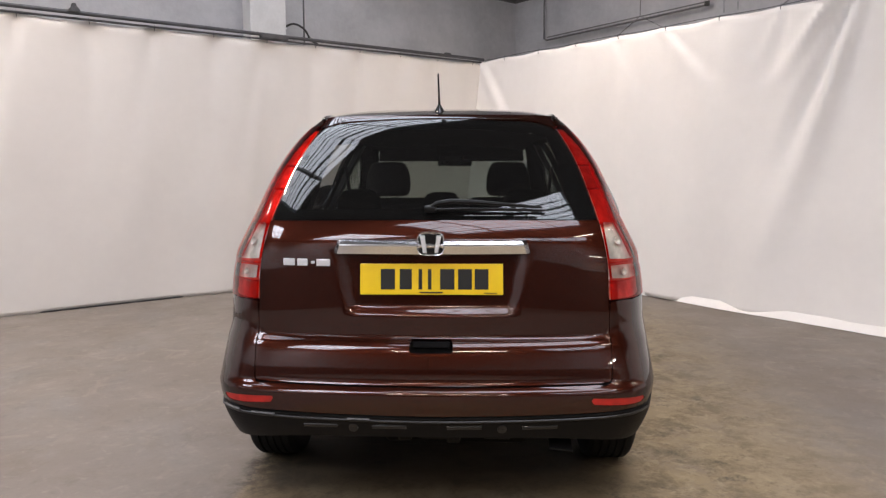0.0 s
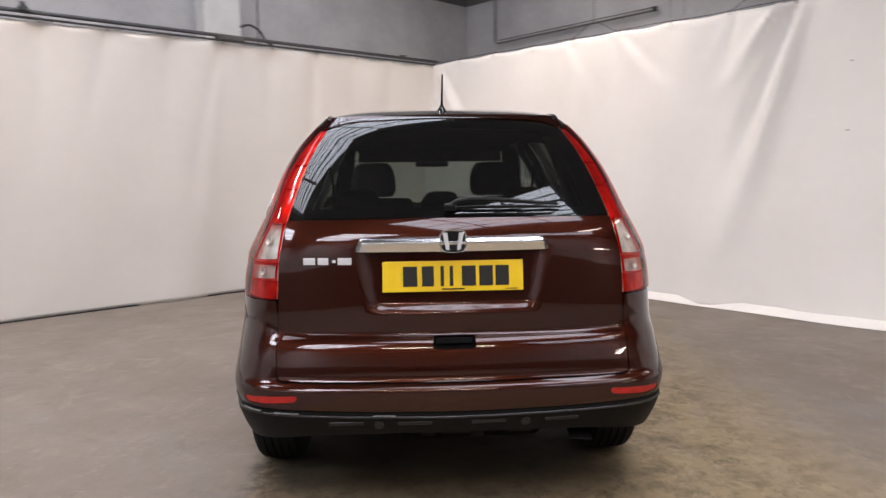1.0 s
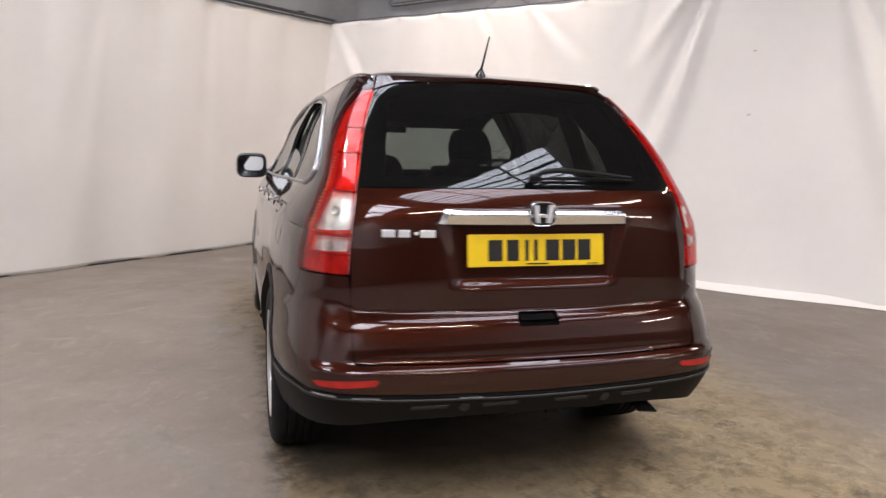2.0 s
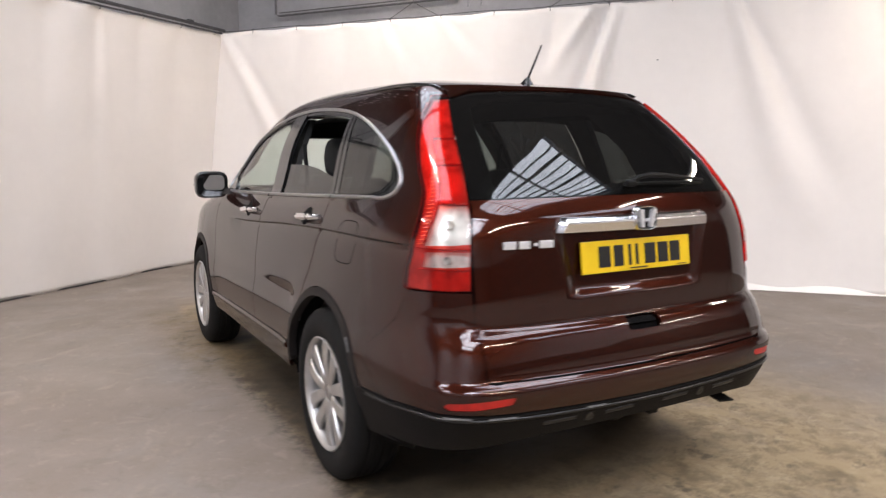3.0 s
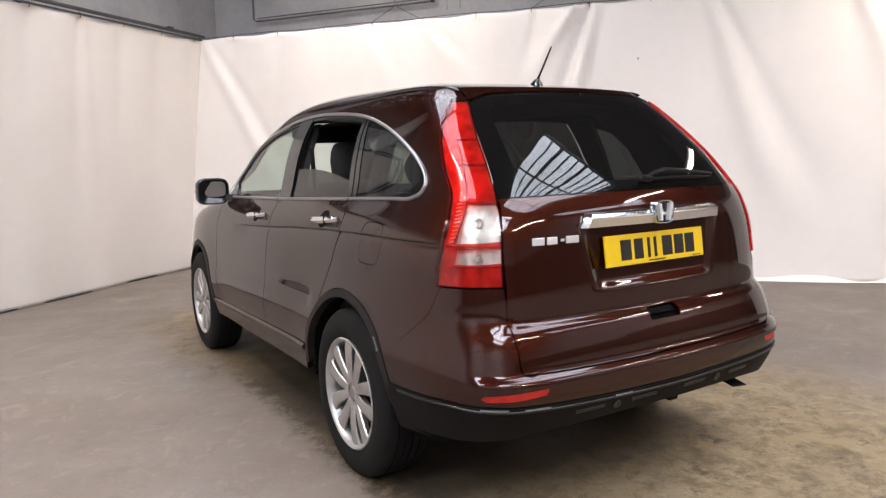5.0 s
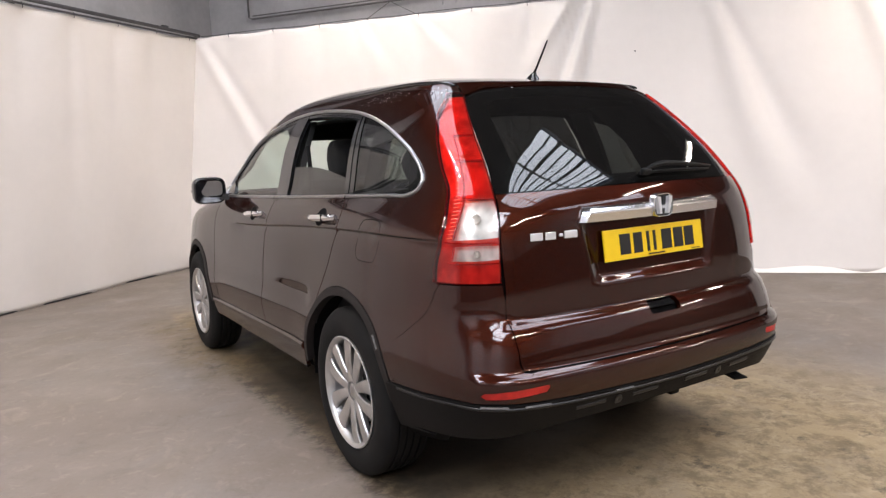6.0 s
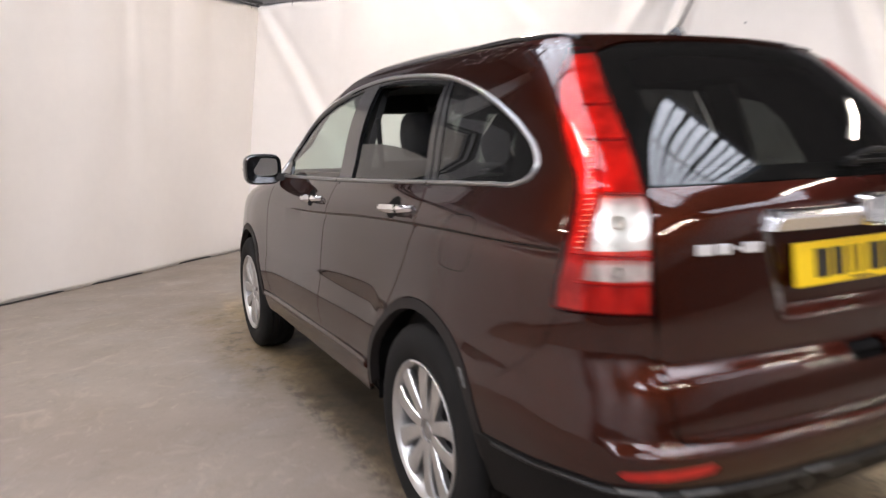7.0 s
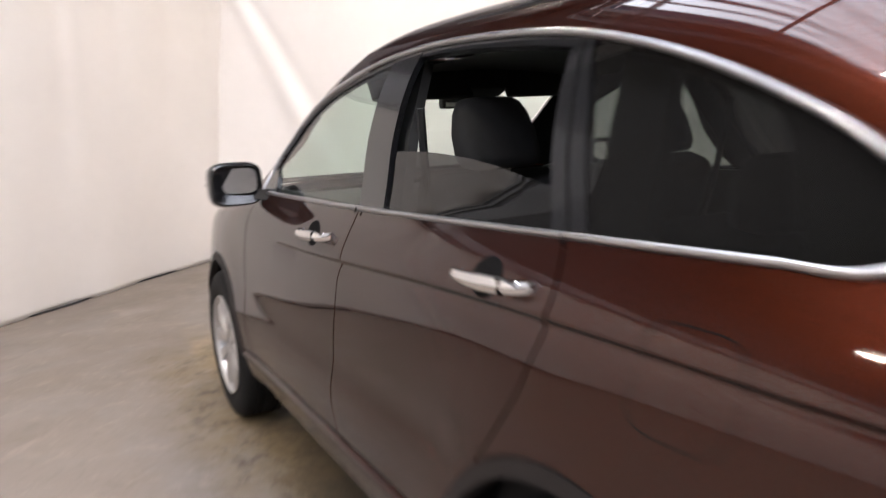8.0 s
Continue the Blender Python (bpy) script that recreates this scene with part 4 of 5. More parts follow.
def pillar_mid(m):
    loop = join_lines(side_line([(2.020, belt(2.02) + 0.002), (2.125, 1.40), (2.205, edge_top(2.205) - 0.004)]), side_line(top_run(2.205, 2.04, 0.004)), side_line([(2.04, edge_top(2.04) - 0.006), (1.950, 1.38), (1.862, belt(1.86) + 0.002)]), side_line([(1.862, belt(1.86) + 0.002), (2.02, belt(2.02) + 0.002)], step=0.05))
    return panel("door_pillar", [loop], GLOSSBLACK, car, "gloss black door pillar", lift=-0.002, mirrored=m)


def pillar_back(m):
    loop = join_lines(side_line([(1.165, belt(1.165) + 0.002), (1.252, 1.37), (1.330, edge_top(1.33) - 0.004)]), side_line(top_run(1.330, 1.258, 0.004)), side_line([(1.258, edge_top(1.258) - 0.006), (1.155, 1.36), (1.074, belt(1.074) + 0.002)]), side_line([(1.074, belt(1.074) + 0.002), (1.165, belt(1.165) + 0.002)], step=0.05))
    back = panel("door_pillar", [loop], GLOSSBLACK, car, "gloss black door pillar", lift=-0.003, mirrored=m)
    strip("door_seal", side_line([(1.119, belt(1.119) + 0.004), (1.203, 1.365), (1.292, edge_top(1.292) - 0.008)]), 0.008, DARK, back, "thin black joint between door and fixed window", -0.003, 0.002, m)
    return back


def frame_top(m):
    """The black frame over the doors' windows."""
    loop = join_lines(side_line(top_run(1.31, 2.93, 0.0)), side_line(top_run(2.90, 1.31, 0.024)))
    return panel("window_frame", [loop], GLOSSBLACK, car, "", lift=-0.004, mirrored=m)


def chrome_ring(m):
    return strip("window_trim", DLO, 0.014, SATIN, car, "bright chrome moulding round the side windows", 0.003, 0.008, m, True)


for build in (pane_front, pane_rear, pane_quarter, pillar_mid, pillar_back, frame_top, chrome_ring):
    both(build)
for m in (False, True):
    for y in (1.119, 2.012):
        strip("trim_joint", side_line([(y, belt(y) - 0.014), (y, belt(y) - 0.001)], step=0.004), 0.004, DARK, car, "", 0.010, 0.002, m)


def sail(m):
    """Black corner at the mirror's foot."""
    loop = join_lines(side_line([(2.80, 1.150), (2.84, 1.20), (2.90, 1.225), (2.985, 1.150), (2.80, 1.150)], smooth=False))
    return panel("mirror_base", [loop], GLOSSBLACK, car, "", lift=0.004, mirrored=m)


both(sail)

# fuel flap
flap = [(0.82 + sx * 0.088 * abs(math.cos(k)) ** 0.45 * (1 if math.cos(k) > 0 else -1), 1.018 + 0.082 * abs(math.sin(k)) ** 0.6 * (1 if math.sin(k) > 0 else -1)) for sx in (1,) for k in np.linspace(0, 2 * math.pi, 48, endpoint=False)]
flap_line = [(on_side(y, z), z) for y, z in flap]
strip("fuel_flap_gap", flap_line, 0.004, DARK, car, "", -0.0008, 0.0012, False, True)

# tail
gate_edge = [(0.651, 0.905), (0.6535, 0.84), (0.6545, 0.76), (0.6535, 0.68), (0.6525, 0.636), (0.646, 0.621)]
left_gate = rear_line([(-x, z) for x, z in gate_edge])
GATE_FOOT = 0.617
glass_foot = 1.196
gate_left = join_lines(rear_line([(-0.40, GATE_FOOT), (-0.600, GATE_FOOT + 0.001)]), left_gate[::-1], rear_line([(-0.658 + 0.006, 0.905), (-0.649, 1.035), (-0.622, glass_foot)]))
gate = join_lines(rear_line([(0.40, GATE_FOOT), (0, GATE_FOOT - 0.002), (-0.40, GATE_FOOT)]), gate_left, rear_line([(-0.622, glass_foot), (-0.3, glass_foot + 0.004), (0, glass_foot + 0.006), (0.3, glass_foot + 0.004), (0.622, glass_foot)]), [(-a, z) for a, z in gate_left[::-1]])
hdl = join_lines(rear_line([(0.072, 0.728), (-0.072, 0.728)], step=0.02), rear_line([(-0.078, 0.735), (-0.076, 0.768), (-0.070, 0.774)]), rear_line([(-0.07, 0.774), (0.07, 0.774)], step=0.02), rear_line([(0.070, 0.774), (0.076, 0.768), (0.078, 0.735)]))
gate_lines = [rear_line([(-0.63, z), (0.63, z)], step=0.03) for z in (0.66, 0.70, 0.725, 0.745, 0.758, 0.767, 0.774, 0.780, 0.788, 0.850, 0.857, 0.864, 0.870, 0.876, 0.882, 0.888, 0.896, 1.086, 1.090, 1.094, 1.098, 1.102)]
tailgate = panel("tailgate", [gate, hdl], PAINT, car, "brown painted tailgate", lines=gate_lines, step=0.022)
strip("gate_seam", rear_line([(-0.63, 0.781), (-0.3, 0.779), (0, 0.778), (0.3, 0.779), (0.63, 0.781)], step=0.04), 0.005, DARK, tailgate, "", -0.0012, 0.0016)
# brown recess coloured near black to hold its shade
panel("handle_recess", [hdl], DARK, tailgate, "hand recess coloured near black for its shade", lift=-0.035, depth=0.0)
panel("grip_lip", [join_lines(rear_line([(0.066, 0.752), (-0.066, 0.752)], step=0.02), rear_line([(-0.066, 0.752), (-0.066, 0.772), (0.066, 0.772), (0.066, 0.752)], step=0.02, smooth=False))], DARK, tailgate, "", lift=-0.012, depth=0.01)

glass_side = rear_line([(-x + 0.005, z) for x, z in lamp_inner if 1.19 < z < 1.56])
top_edge = rear_line([(-0.505, 1.556), (-0.44, 1.578), (-0.25, 1.594), (0, 1.599), (0.25, 1.594), (0.44, 1.578), (0.505, 1.556)])
rear_pane = join_lines(glass_side, top_edge, [(-a, z) for a, z in glass_side[::-1]], rear_line([(0.62, glass_foot + 0.006), (0.3, glass_foot + 0.010), (0, glass_foot + 0.012), (-0.3, glass_foot + 0.010), (-0.62, glass_foot + 0.006)]))
panel("rear_glass", [rear_pane], GLASS_REAR, car, "dark privacy glass of the tailgate", lift=-0.003, depth=0.0)
# opaque printed border of the pane
inner_pane = [(0.0 + a * 0.86, 1.405 + (z - 1.405) * 0.80) for a, z in rear_pane]
panel("glass_border", [rear_pane, inner_pane], GLOSSBLACK, car, "black printed border of the rear window", lift=-0.008, depth=0.0)
spoiler = join_lines(rear_line([(-0.500, 1.562), (-0.44, 1.583), (-0.25, 1.598), (0, 1.603), (0.25, 1.598), (0.44, 1.583), (0.500, 1.562)]), [(from_rear(0.472, 1.6195), 1.6195)], rear_line([(0.44, 1.6195), (0, 1.6195), (-0.44, 1.6195)], step=0.05), [(from_rear(-0.472, 1.6195), 1.6195)])
panel("tailgate_lip", [spoiler], PAINT, car, "")


def bumper_skin():
    half = join_lines(rear_line([(0, 0.609), (-0.40, 0.611), (-0.600, 0.613)]), rear_line([(-0.600, 0.613), (-0.648, 0.6145), (-0.6565, 0.630), (-0.657, 0.68), (-0.659, 0.76), (-0.656, 0.84), (-0.662, 0.898)]), side_line([(0.26, 0.898), (0.350, 0.898)], step=0.05), side_line(off(joint, -0.0008)),
                      arc_line(REAR_HUB, arch_r + 0.006, angle_at(REAR_HUB, arch_r, 0.643), angle_at(REAR_HUB, arch_r, PAINT_FOOT + 0.003), 12), side_line([(0.59, PAINT_FOOT + 0.002), (0.40, PAINT_FOOT + 0.006)], step=0.05), rear_line([(-0.80, 0.520), (-0.60, 0.518), (-0.3, 0.512), (0, 0.508)]))
    return join_lines(half, [(-a, z) for a, z in half[::-1]])


refl = rear_line([(-0.778, 0.558), (-0.70, 0.565), (-0.58, 0.572), (-0.574, 0.562), (-0.586, 0.547), (-0.70, 0.536), (-0.772, 0.534), (-0.786, 0.546), (-0.778, 0.558)], smooth=False)
refl.pop()
bumper = panel("rear_bumper", [bumper_skin(), refl, [(-a, z) for a, z in refl]], PAINT, car, "brown painted rear bumper", lines=[rear_line([(-0.78, z), (0.78, z)], step=0.03) for z in (0.582, 0.590, 0.598, 0.604)])
for m in (False, True):
    panel("bumper_reflector", [refl], DEEP_RED, bumper, "narrow red reflector", lift=-0.003, depth=0.012, mirrored=m)


def valance():
    half = join_lines(rear_line([(0, 0.502), (-0.3, 0.506), (-0.60, 0.512), (-0.80, 0.515)]), side_line([(0.40, PAINT_FOOT), (0.595, PAINT_FOOT - 0.003)], step=0.05), arc_line(REAR_HUB, 0.425, angle_at(REAR_HUB, 0.425, 0.505), -3, 14), side_line([(0.598, 0.34), (0.42, 0.350)], step=0.05), rear_line([(-0.84, 0.358), (-0.74, 0.378), (-0.58, 0.408), (-0.3, 0.424), (0, 0.426)]))
    return join_lines(half, [(-a, z) for a, z in half[::-1]])


lower = panel("bumper_valance", [valance()], CLAD, car, "black plastic lower bumper", lift=0.006, depth=0.06)
strip("valance_ridge", side_line([(0.56, 0.500), (0.42, 0.502)], step=0.04) + rear_line([(-0.80, 0.504), (-0.60, 0.500), (-0.30, 0.494), (0, 0.490), (0.30, 0.494), (0.60, 0.500), (0.80, 0.504)]), 0.010, EDGE, lower, "worn grey upper edge, paler for its highlight", 0.006, 0.006)
for x in (-0.40, -0.15, 0.12, 0.39):
    strip("valance_rib", rear_line([(x - 0.062, 0.466), (x + 0.062, 0.468)], step=0.02), 0.018, EDGE, lower, "", 0.003, 0.006)
for x in (-0.28, 0.255):
    cap = lathe([(0.0, 0.001), (0.003, 0.012), (0.002, 0.017), (-0.006, 0.018)], 20)
    o, n = Vector(skin(from_rear(x, 0.462), 0.462)), Vector(skin_normal(from_rear(x, 0.462), 0.462))
    cap.transform(Matrix.Translation(o + 0.007 * n) @ Vector((1, 0, 0)).rotation_difference(n).to_matrix().to_4x4())
    part("round_cap", cap, EDGE, lower, "", True)
for x0, x1, z in ((-0.66, -0.57, 0.508), (-0.78, -0.71, 0.512), (-0.30, -0.22, 0.500)):
    strip("scuff", rear_line([(x0, z), (x1, z - 0.001)], step=0.02), 0.005, SCUFF, lower, "pale scuff on the edge", 0.010, 0.004)
for x, w, h in ((0.08, 0.05, 0.05), (0.24, 0.10, 0.035), (0.60, 0.06, 0.03), (-0.10, 0.05, 0.04)):
    part("lower_bracket", box(w, 0.05, h, pose(x, 0.150 + 0.06 * abs(x), 0.425 - h / 3), 0.010, 3), CLAD, lower, "", True)

def tail_lamp(m):
    up = join_lines(rear_line([(-0.636, 1.184), (-0.640, 1.140), (-0.652, 1.056)]), rear_line([(-0.652, 1.056), (-0.71, 1.051), (-0.767, 1.049)]), rear_line([(-0.767, 1.049), (-0.742, 1.11), (-0.708, 1.182)]), rear_line([(-0.708, 1.182), (-0.636, 1.184)], step=0.02))
    low = join_lines(rear_line([(-0.657, 1.030), (-0.662, 0.984)], step=0.02), rear_line([(-0.662, 0.984), (-0.73, 0.980), (-0.778, 0.980)]), rear_line([(-0.778, 0.980), (-0.770, 1.028)], step=0.02), rear_line([(-0.770, 1.028), (-0.71, 1.031), (-0.657, 1.030)]))
    lamp = panel("tail_lamp", [LAMP, up, low], RED_LENS, car, "tall red tail lamp with two clear sections", lift=0.006, depth=0.012, step=0.025, mirrored=m)
    panel("reflector", [LAMP], REFLECTOR, lamp, "silvered reflector behind the lens", lift=-0.016, depth=0.0, step=0.03, mirrored=m)
    panel("clear_lens", [up], CLEAR_LENS, lamp, "clear indicator lens", lift=0.008, depth=0.004, step=0.02, mirrored=m)
    panel("clear_lens", [low], CLEAR_LENS, lamp, "clear reversing lens", lift=0.008, depth=0.004, step=0.02, mirrored=m)
    # walls between the chambers, standing on the reflector
    for z, x0, x1, w in ((1.190, 0.630, 0.698, 0.007), (1.322, 0.598, 0.672, 0.006), (1.415, 0.572, 0.628, 0.004), (1.041, 0.654, 0.790, 0.005), (0.972, 0.662, 0.790, 0.004)):
        strip("chamber_wall", rear_line([(-x0, z), (-x1, z)], step=0.02), w, DEEP_RED, lamp, "", -0.012, 0.004, m)
    strip("chamber_wall", rear_line([(-0.775, 1.050), (-0.745, 1.110), (-0.705, 1.190), (-0.668, 1.300), (-0.628, 1.420)], step=0.03), 0.004, DEEP_RED, lamp, "", -0.012, 0.004, m)
    for (x, z), r in (((-0.700, 1.120), 0.016), ((-0.722, 1.004), 0.013)):
        o, n = skin(from_rear(x, z), z), skin_normal(from_rear(x, z), z)
        bowl = lathe([(0.0, 0.004), (0.001, r * 0.5), (0.006, r * 0.9), (0.010, r), (0.006, r * 1.08)], 24)
        aim = Vector((1, 0, 0)).rotation_difference(Vector(n)).to_matrix().to_4x4()
        bowl.transform(Matrix.Translation(Vector(o) - 0.014 * Vector(n)) @ aim)
        bulb = bmesh.new()
        bmesh.ops.create_uvsphere(bulb, u_segments=14, v_segments=8, radius=r * 0.18)
        bulb.transform(Matrix.Translation(Vector(o) - 0.006 * Vector(n)))
        for piece, name, mat in ((bowl, "reflector_bowl", REFLECTOR), (bulb, "bulb", BULB)):
            if m:
                piece.transform(Matrix.Diagonal((-1, 1, 1, 1)))
            part(name, piece, mat, lamp, "", True)
    # fine ribs moulded into the lens beside the clear section
    for i in range(20):
        z = 1.056 + 0.0125 * i
        x = float(np.interp(z, (1.049, 1.182, 1.30), (-0.769, -0.711, -0.668)))
        wide = 0.011 if z < 1.19 else 0.008
        strip("lens_rib", rear_line([(x, z + 0.001), (x - wide, z - 0.002)], step=0.012), 0.0036, AMBER, lamp, "", 0.0052, 0.0018, m)
    return lamp


both(tail_lamp)

# roof
fan = FAN[::6]
fx, fy = plan_point(fan, ROOF_EDGE)
ring_x, ring_y = np.concatenate((-fx, fx[::-1][1:-1])), np.concatenate((fy, fy[::-1][1:-1]))
crown = spline((0.6, 0.9, 1.3, 1.7, 2.1, 2.5, 2.8), (0.046, 0.058, 0.080, 0.098, 0.108, 0.108, 0.09))
ROOF_MID = 1.66


def roof_height(k, y):
    return ROOF_EDGE + crown(y) * (1 - k**4.0)


def roof_at(x, y):
    """Height of the roof over a place."""
    turn = np.arctan2(fy - ROOF_MID, fx)
    r = np.hypot(fx, fy - ROOF_MID)
    o = np.argsort(turn)
    k = math.hypot(x, y - ROOF_MID) / float(np.interp(math.atan2(y - ROOF_MID, abs(x)), turn[o], r[o]))
    return float(roof_height(min(k, 1), y))


rings = []
for k in np.linspace(1, 0, 30) ** 0.7:
    y = ROOF_MID + (ring_y - ROOF_MID) * k
    rings.append(list(zip(ring_x * k, y, roof_height(k, y))))
roof_bm = loft(rings, caps=False)
bmesh.ops.remove_doubles(roof_bm, verts=roof_bm.verts, dist=1e-4)
part("roof", roof_bm, PAINT, car, "brown painted roof", True, 1.2)


for sx in (-1, 1):
    line = [(sx * (0.500 + 0.010 * ease((y - 0.7) / 0.3)), y, roof_at(0.505, max(y, 0.74)) + up) for y, up in ((0.71, -0.016), (0.75, -0.006), (0.83, 0.001), (0.98, 0.003), (1.15, 0.004), (1.40, -0.001), (1.70, -0.006), (1.95, -0.010))]
    part("roof_rail", tube(curve(line, 0.04), [0.004, 0.007] + [0.008] * 99, 10), GLOSSBLACK, car, "low black roof rail", True)
base = loft([[(0.026 * w * math.cos(k), 0.85 + dy + 0.045 * w * math.sin(k), z) for k in np.linspace(0, 2 * math.pi, 16, endpoint=False)] for w, dy, z in ((1.0, 0, 1.640), (0.9, 0, 1.652), (0.5, -0.006, 1.668), (0.3, -0.012, 1.678))])
part("aerial_base", base, GLOSSBLACK, car, "", True)
part("aerial", tube([(0, 0.838, 1.672), (0, 0.815, 1.702), (0, 0.745, 1.797), (0, 0.740, 1.803)], [0.006, 0.0045, 0.0035, 0.002], 10), CLAD, car, "short black roof aerial", True)

drops, dice = bmesh.new(), random.Random(11)
for _ in range(60):
    z, y = 1.572 + 0.045 * dice.random(), dice.gauss(1.15, 0.22)
    o, n = Vector(skin(from_side(y, z), z)), Vector(skin_normal(from_side(y, z), z))
    aim, r = Vector((0, 0, 1)).rotation_difference(n).to_matrix().to_4x4(), dice.uniform(0.0008, 0.0022)
    bmesh.ops.create_uvsphere(drops, u_segments=6, v_segments=4, radius=1.0, matrix=Matrix.Translation(o) @ aim @ Matrix.Diagonal((r, r * dice.uniform(0.9, 1.6), r * 0.45, 1)))
tagged(part("water_drops", drops, WATER, car, "scattered drops of water beside the roof", True), kind="stuff")

# bright bar, badge, plate and wiper on the tailgate
bar = []
for k in np.linspace(-1, 1, 45):
    y0 = skin(from_rear(-abs(k) * 0.355, 1.10), 1.10)[1]
    end = ease((1 - abs(k)) / 0.05)
    rim = [(0.012, -0.52, 0.360), (-0.018, -0.54, 0.360), (-0.024, -0.50, 0.359), (-0.033, 0.10, 0.349), (-0.032, 0.22, 0.346), (-0.024, 0.42, 0.341), (-0.010, 0.52, 0.338), (0.012, 0.54, 0.336)]
    bar.append([(k * reach, y0 + (dy if dy > 0 else 0.010 + (dy - 0.010) * (0.45 + 0.55 * end)), 1.109 + dz * 0.050) for dy, dz, reach in rim])
part("garnish_bar", loft(bar), BRIGHTBAR, car, "wide chrome bar above the number plate", True, 0.45)
badge = part("badge_ring", loft([[(0.050 * s * (abs(math.cos(k)) ** 0.55) * (1 if math.cos(k) > 0 else -1), 0.118 + d + 0.0, 1.122 + 0.043 * s * (abs(math.sin(k)) ** 0.55) * (1 if math.sin(k) > 0 else -1)) for k in np.linspace(0, 2 * math.pi, 40, endpoint=False)] for s, d in ((1.0, 0.02), (1.0, 0.0), (0.97, -0.006), (0.91, -0.005), (0.88, 0.004))], caps=False), BRIGHTBAR, car, "rounded chrome badge frame", True, 0.8)
part("badge_plate", box(0.086, 0.010, 0.074, pose(0, 0.126, 1.122), 0.004), GLOSSBLACK, badge)
for sx in (-1, 1):
    part("badge_bar", loft([[(sx * (0.030 - 0.010 * u) + w * 0.5, 0.119 + dy, 1.122 + 0.031 * (1 - 2 * u)) for w, dy in ((-0.018 + 0.004 * u, 0.004), (-0.016 + 0.004 * u, -0.012), (0.016 - 0.004 * u, -0.012), (0.018 - 0.004 * u, 0.004))] for u in (0, 0.5, 1)]), BADGE, badge)

plate = part("number_plate", box(0.520, 0.008, 0.113, pose(0, 0.1565, 0.990, -7, 0, 0), 0.003), PLATE, car, "yellow number plate with dark characters")
for x, w in ((-0.158, 0.052), (-0.093, 0.044), (-0.040, 0.013), (-0.006, 0.013), (0.058, 0.052), (0.122, 0.050), (0.182, 0.050)):
    part("character_bar", box(w, 0.003, 0.074, pose(x, 0.1517, 0.9905, -7, 0, 0), 0.0), INK, plate)
part("caption_bar", box(0.085, 0.003, 0.005, pose(0.0, 0.1460, 0.943, -7, 0, 0)), INK, plate)
part("caption_bar", box(0.045, 0.003, 0.003, pose(0.215, 0.1458, 0.941, -7, 0, 0)), INK, plate)
for x, w, lean in ((-0.530, 0.046, 0), (-0.478, 0.040, 0), (-0.437, 0.014, 0), (-0.398, 0.052, 0)):
    y0 = skin(from_rear(x, 1.048), 1.048)[1]
    yaw = math.degrees(math.atan2(skin(from_rear(x + 0.02, 1.048), 1.048)[1] - skin(from_rear(x - 0.02, 1.048), 1.048)[1], 0.04))
    part("model_badge", box(w, 0.006, 0.026 if w > 0.02 else 0.010, pose(x, y0 - 0.003, 1.049, 0, 0, yaw), 0.0025), BADGE, car, "small chrome badge shape")

wiper = part("wiper_arm", tube([(-0.015, 0.196, 1.243), (0.02, 0.184, 1.264), (0.07, 0.182, 1.272), (0.16, 0.190, 1.268), (0.28, 0.204, 1.258), (0.40, 0.226, 1.247)], [0.007, 0.009, 0.010, 0.009, 0.007, 0.005], 8), WIPER, car, "black rear wiper resting along the foot of the glass", True)
part("wiper_blade", tube([(-0.02, 0.212, 1.238), (0.12, 0.214, 1.241), (0.28, 0.226, 1.239), (0.42, 0.250, 1.235)], [0.005, 0.006, 0.006, 0.004], 8), WIPER, wiper, "", True)
part("wiper_pivot", box(0.044, 0.022, 0.026, pose(-0.005, 0.193, 1.243, 20, 0, 0), 0.009, 3), WIPER, wiper, "", True)
part("washer_jet", box(0.02, 0.016, 0.012, pose(0.03, 0.588, 1.588), 0.004), CLAD, car)


# handles and mirrors
def handle(y0, y1, z, sx):
    y0, y1 = forward(y0, z), forward(y1, z)
    mid = (y0 + y1) / 2
    x0 = abs(skin(from_side(mid, z), z)[0])
    cup = []
    for k in np.linspace(0, 2 * math.pi, 24, endpoint=False):
        cup.append((mid + 0.022 + 0.050 * math.cos(k), z + 0.002 + 0.038 * math.sin(k)))
    hole = [(from_side(y, zz), zz) for y, zz in cup]
    # flat near-black patch paints the hollow's shade onto the door
    panel("handle_cup_shade", [hole], DARK, car, "flat dark patch for the shaded hollow behind the door handle", lift=0.0012, depth=0.002, step=0.02, mirrored=sx > 0)
    rings = []
    for u in np.linspace(0, 1, 15):
        y = y0 + (y1 - y0) * u
        bulge = math.sin(math.pi * min(max(u, 0.0), 1.0)) ** 0.35
        out = x0 - 0.004 + 0.040 * bulge
        h = 0.005 + 0.011 * math.sin(math.pi * (0.12 + 0.8 * u)) ** 0.6
        zc = z - 0.012 * (u - 0.5) + 0.003
        rings.append([(sx * (out + dx * 0.010), y, zc + dz * h) for dx, dz in ((-0.9, -0.8), (0.3, -1.0), (1.0, -0.5), (1.1, 0.2), (0.6, 0.9), (-0.3, 1.0), (-0.9, 0.6))])
    grip = part("door_handle", loft(rings), CHROME, car, "chrome door handle", True, 0.9)
    part("handle_joint", box(0.012, 0.004, 0.030, pose(sx * (x0 + 0.036), y0 + 0.055, z + 0.006), 0.002), DARK, grip)
    return grip


for sx in (-1, 1):
    handle(1.168, 1.428, 1.084, sx)
    handle(2.140, 2.400, 1.058, sx)


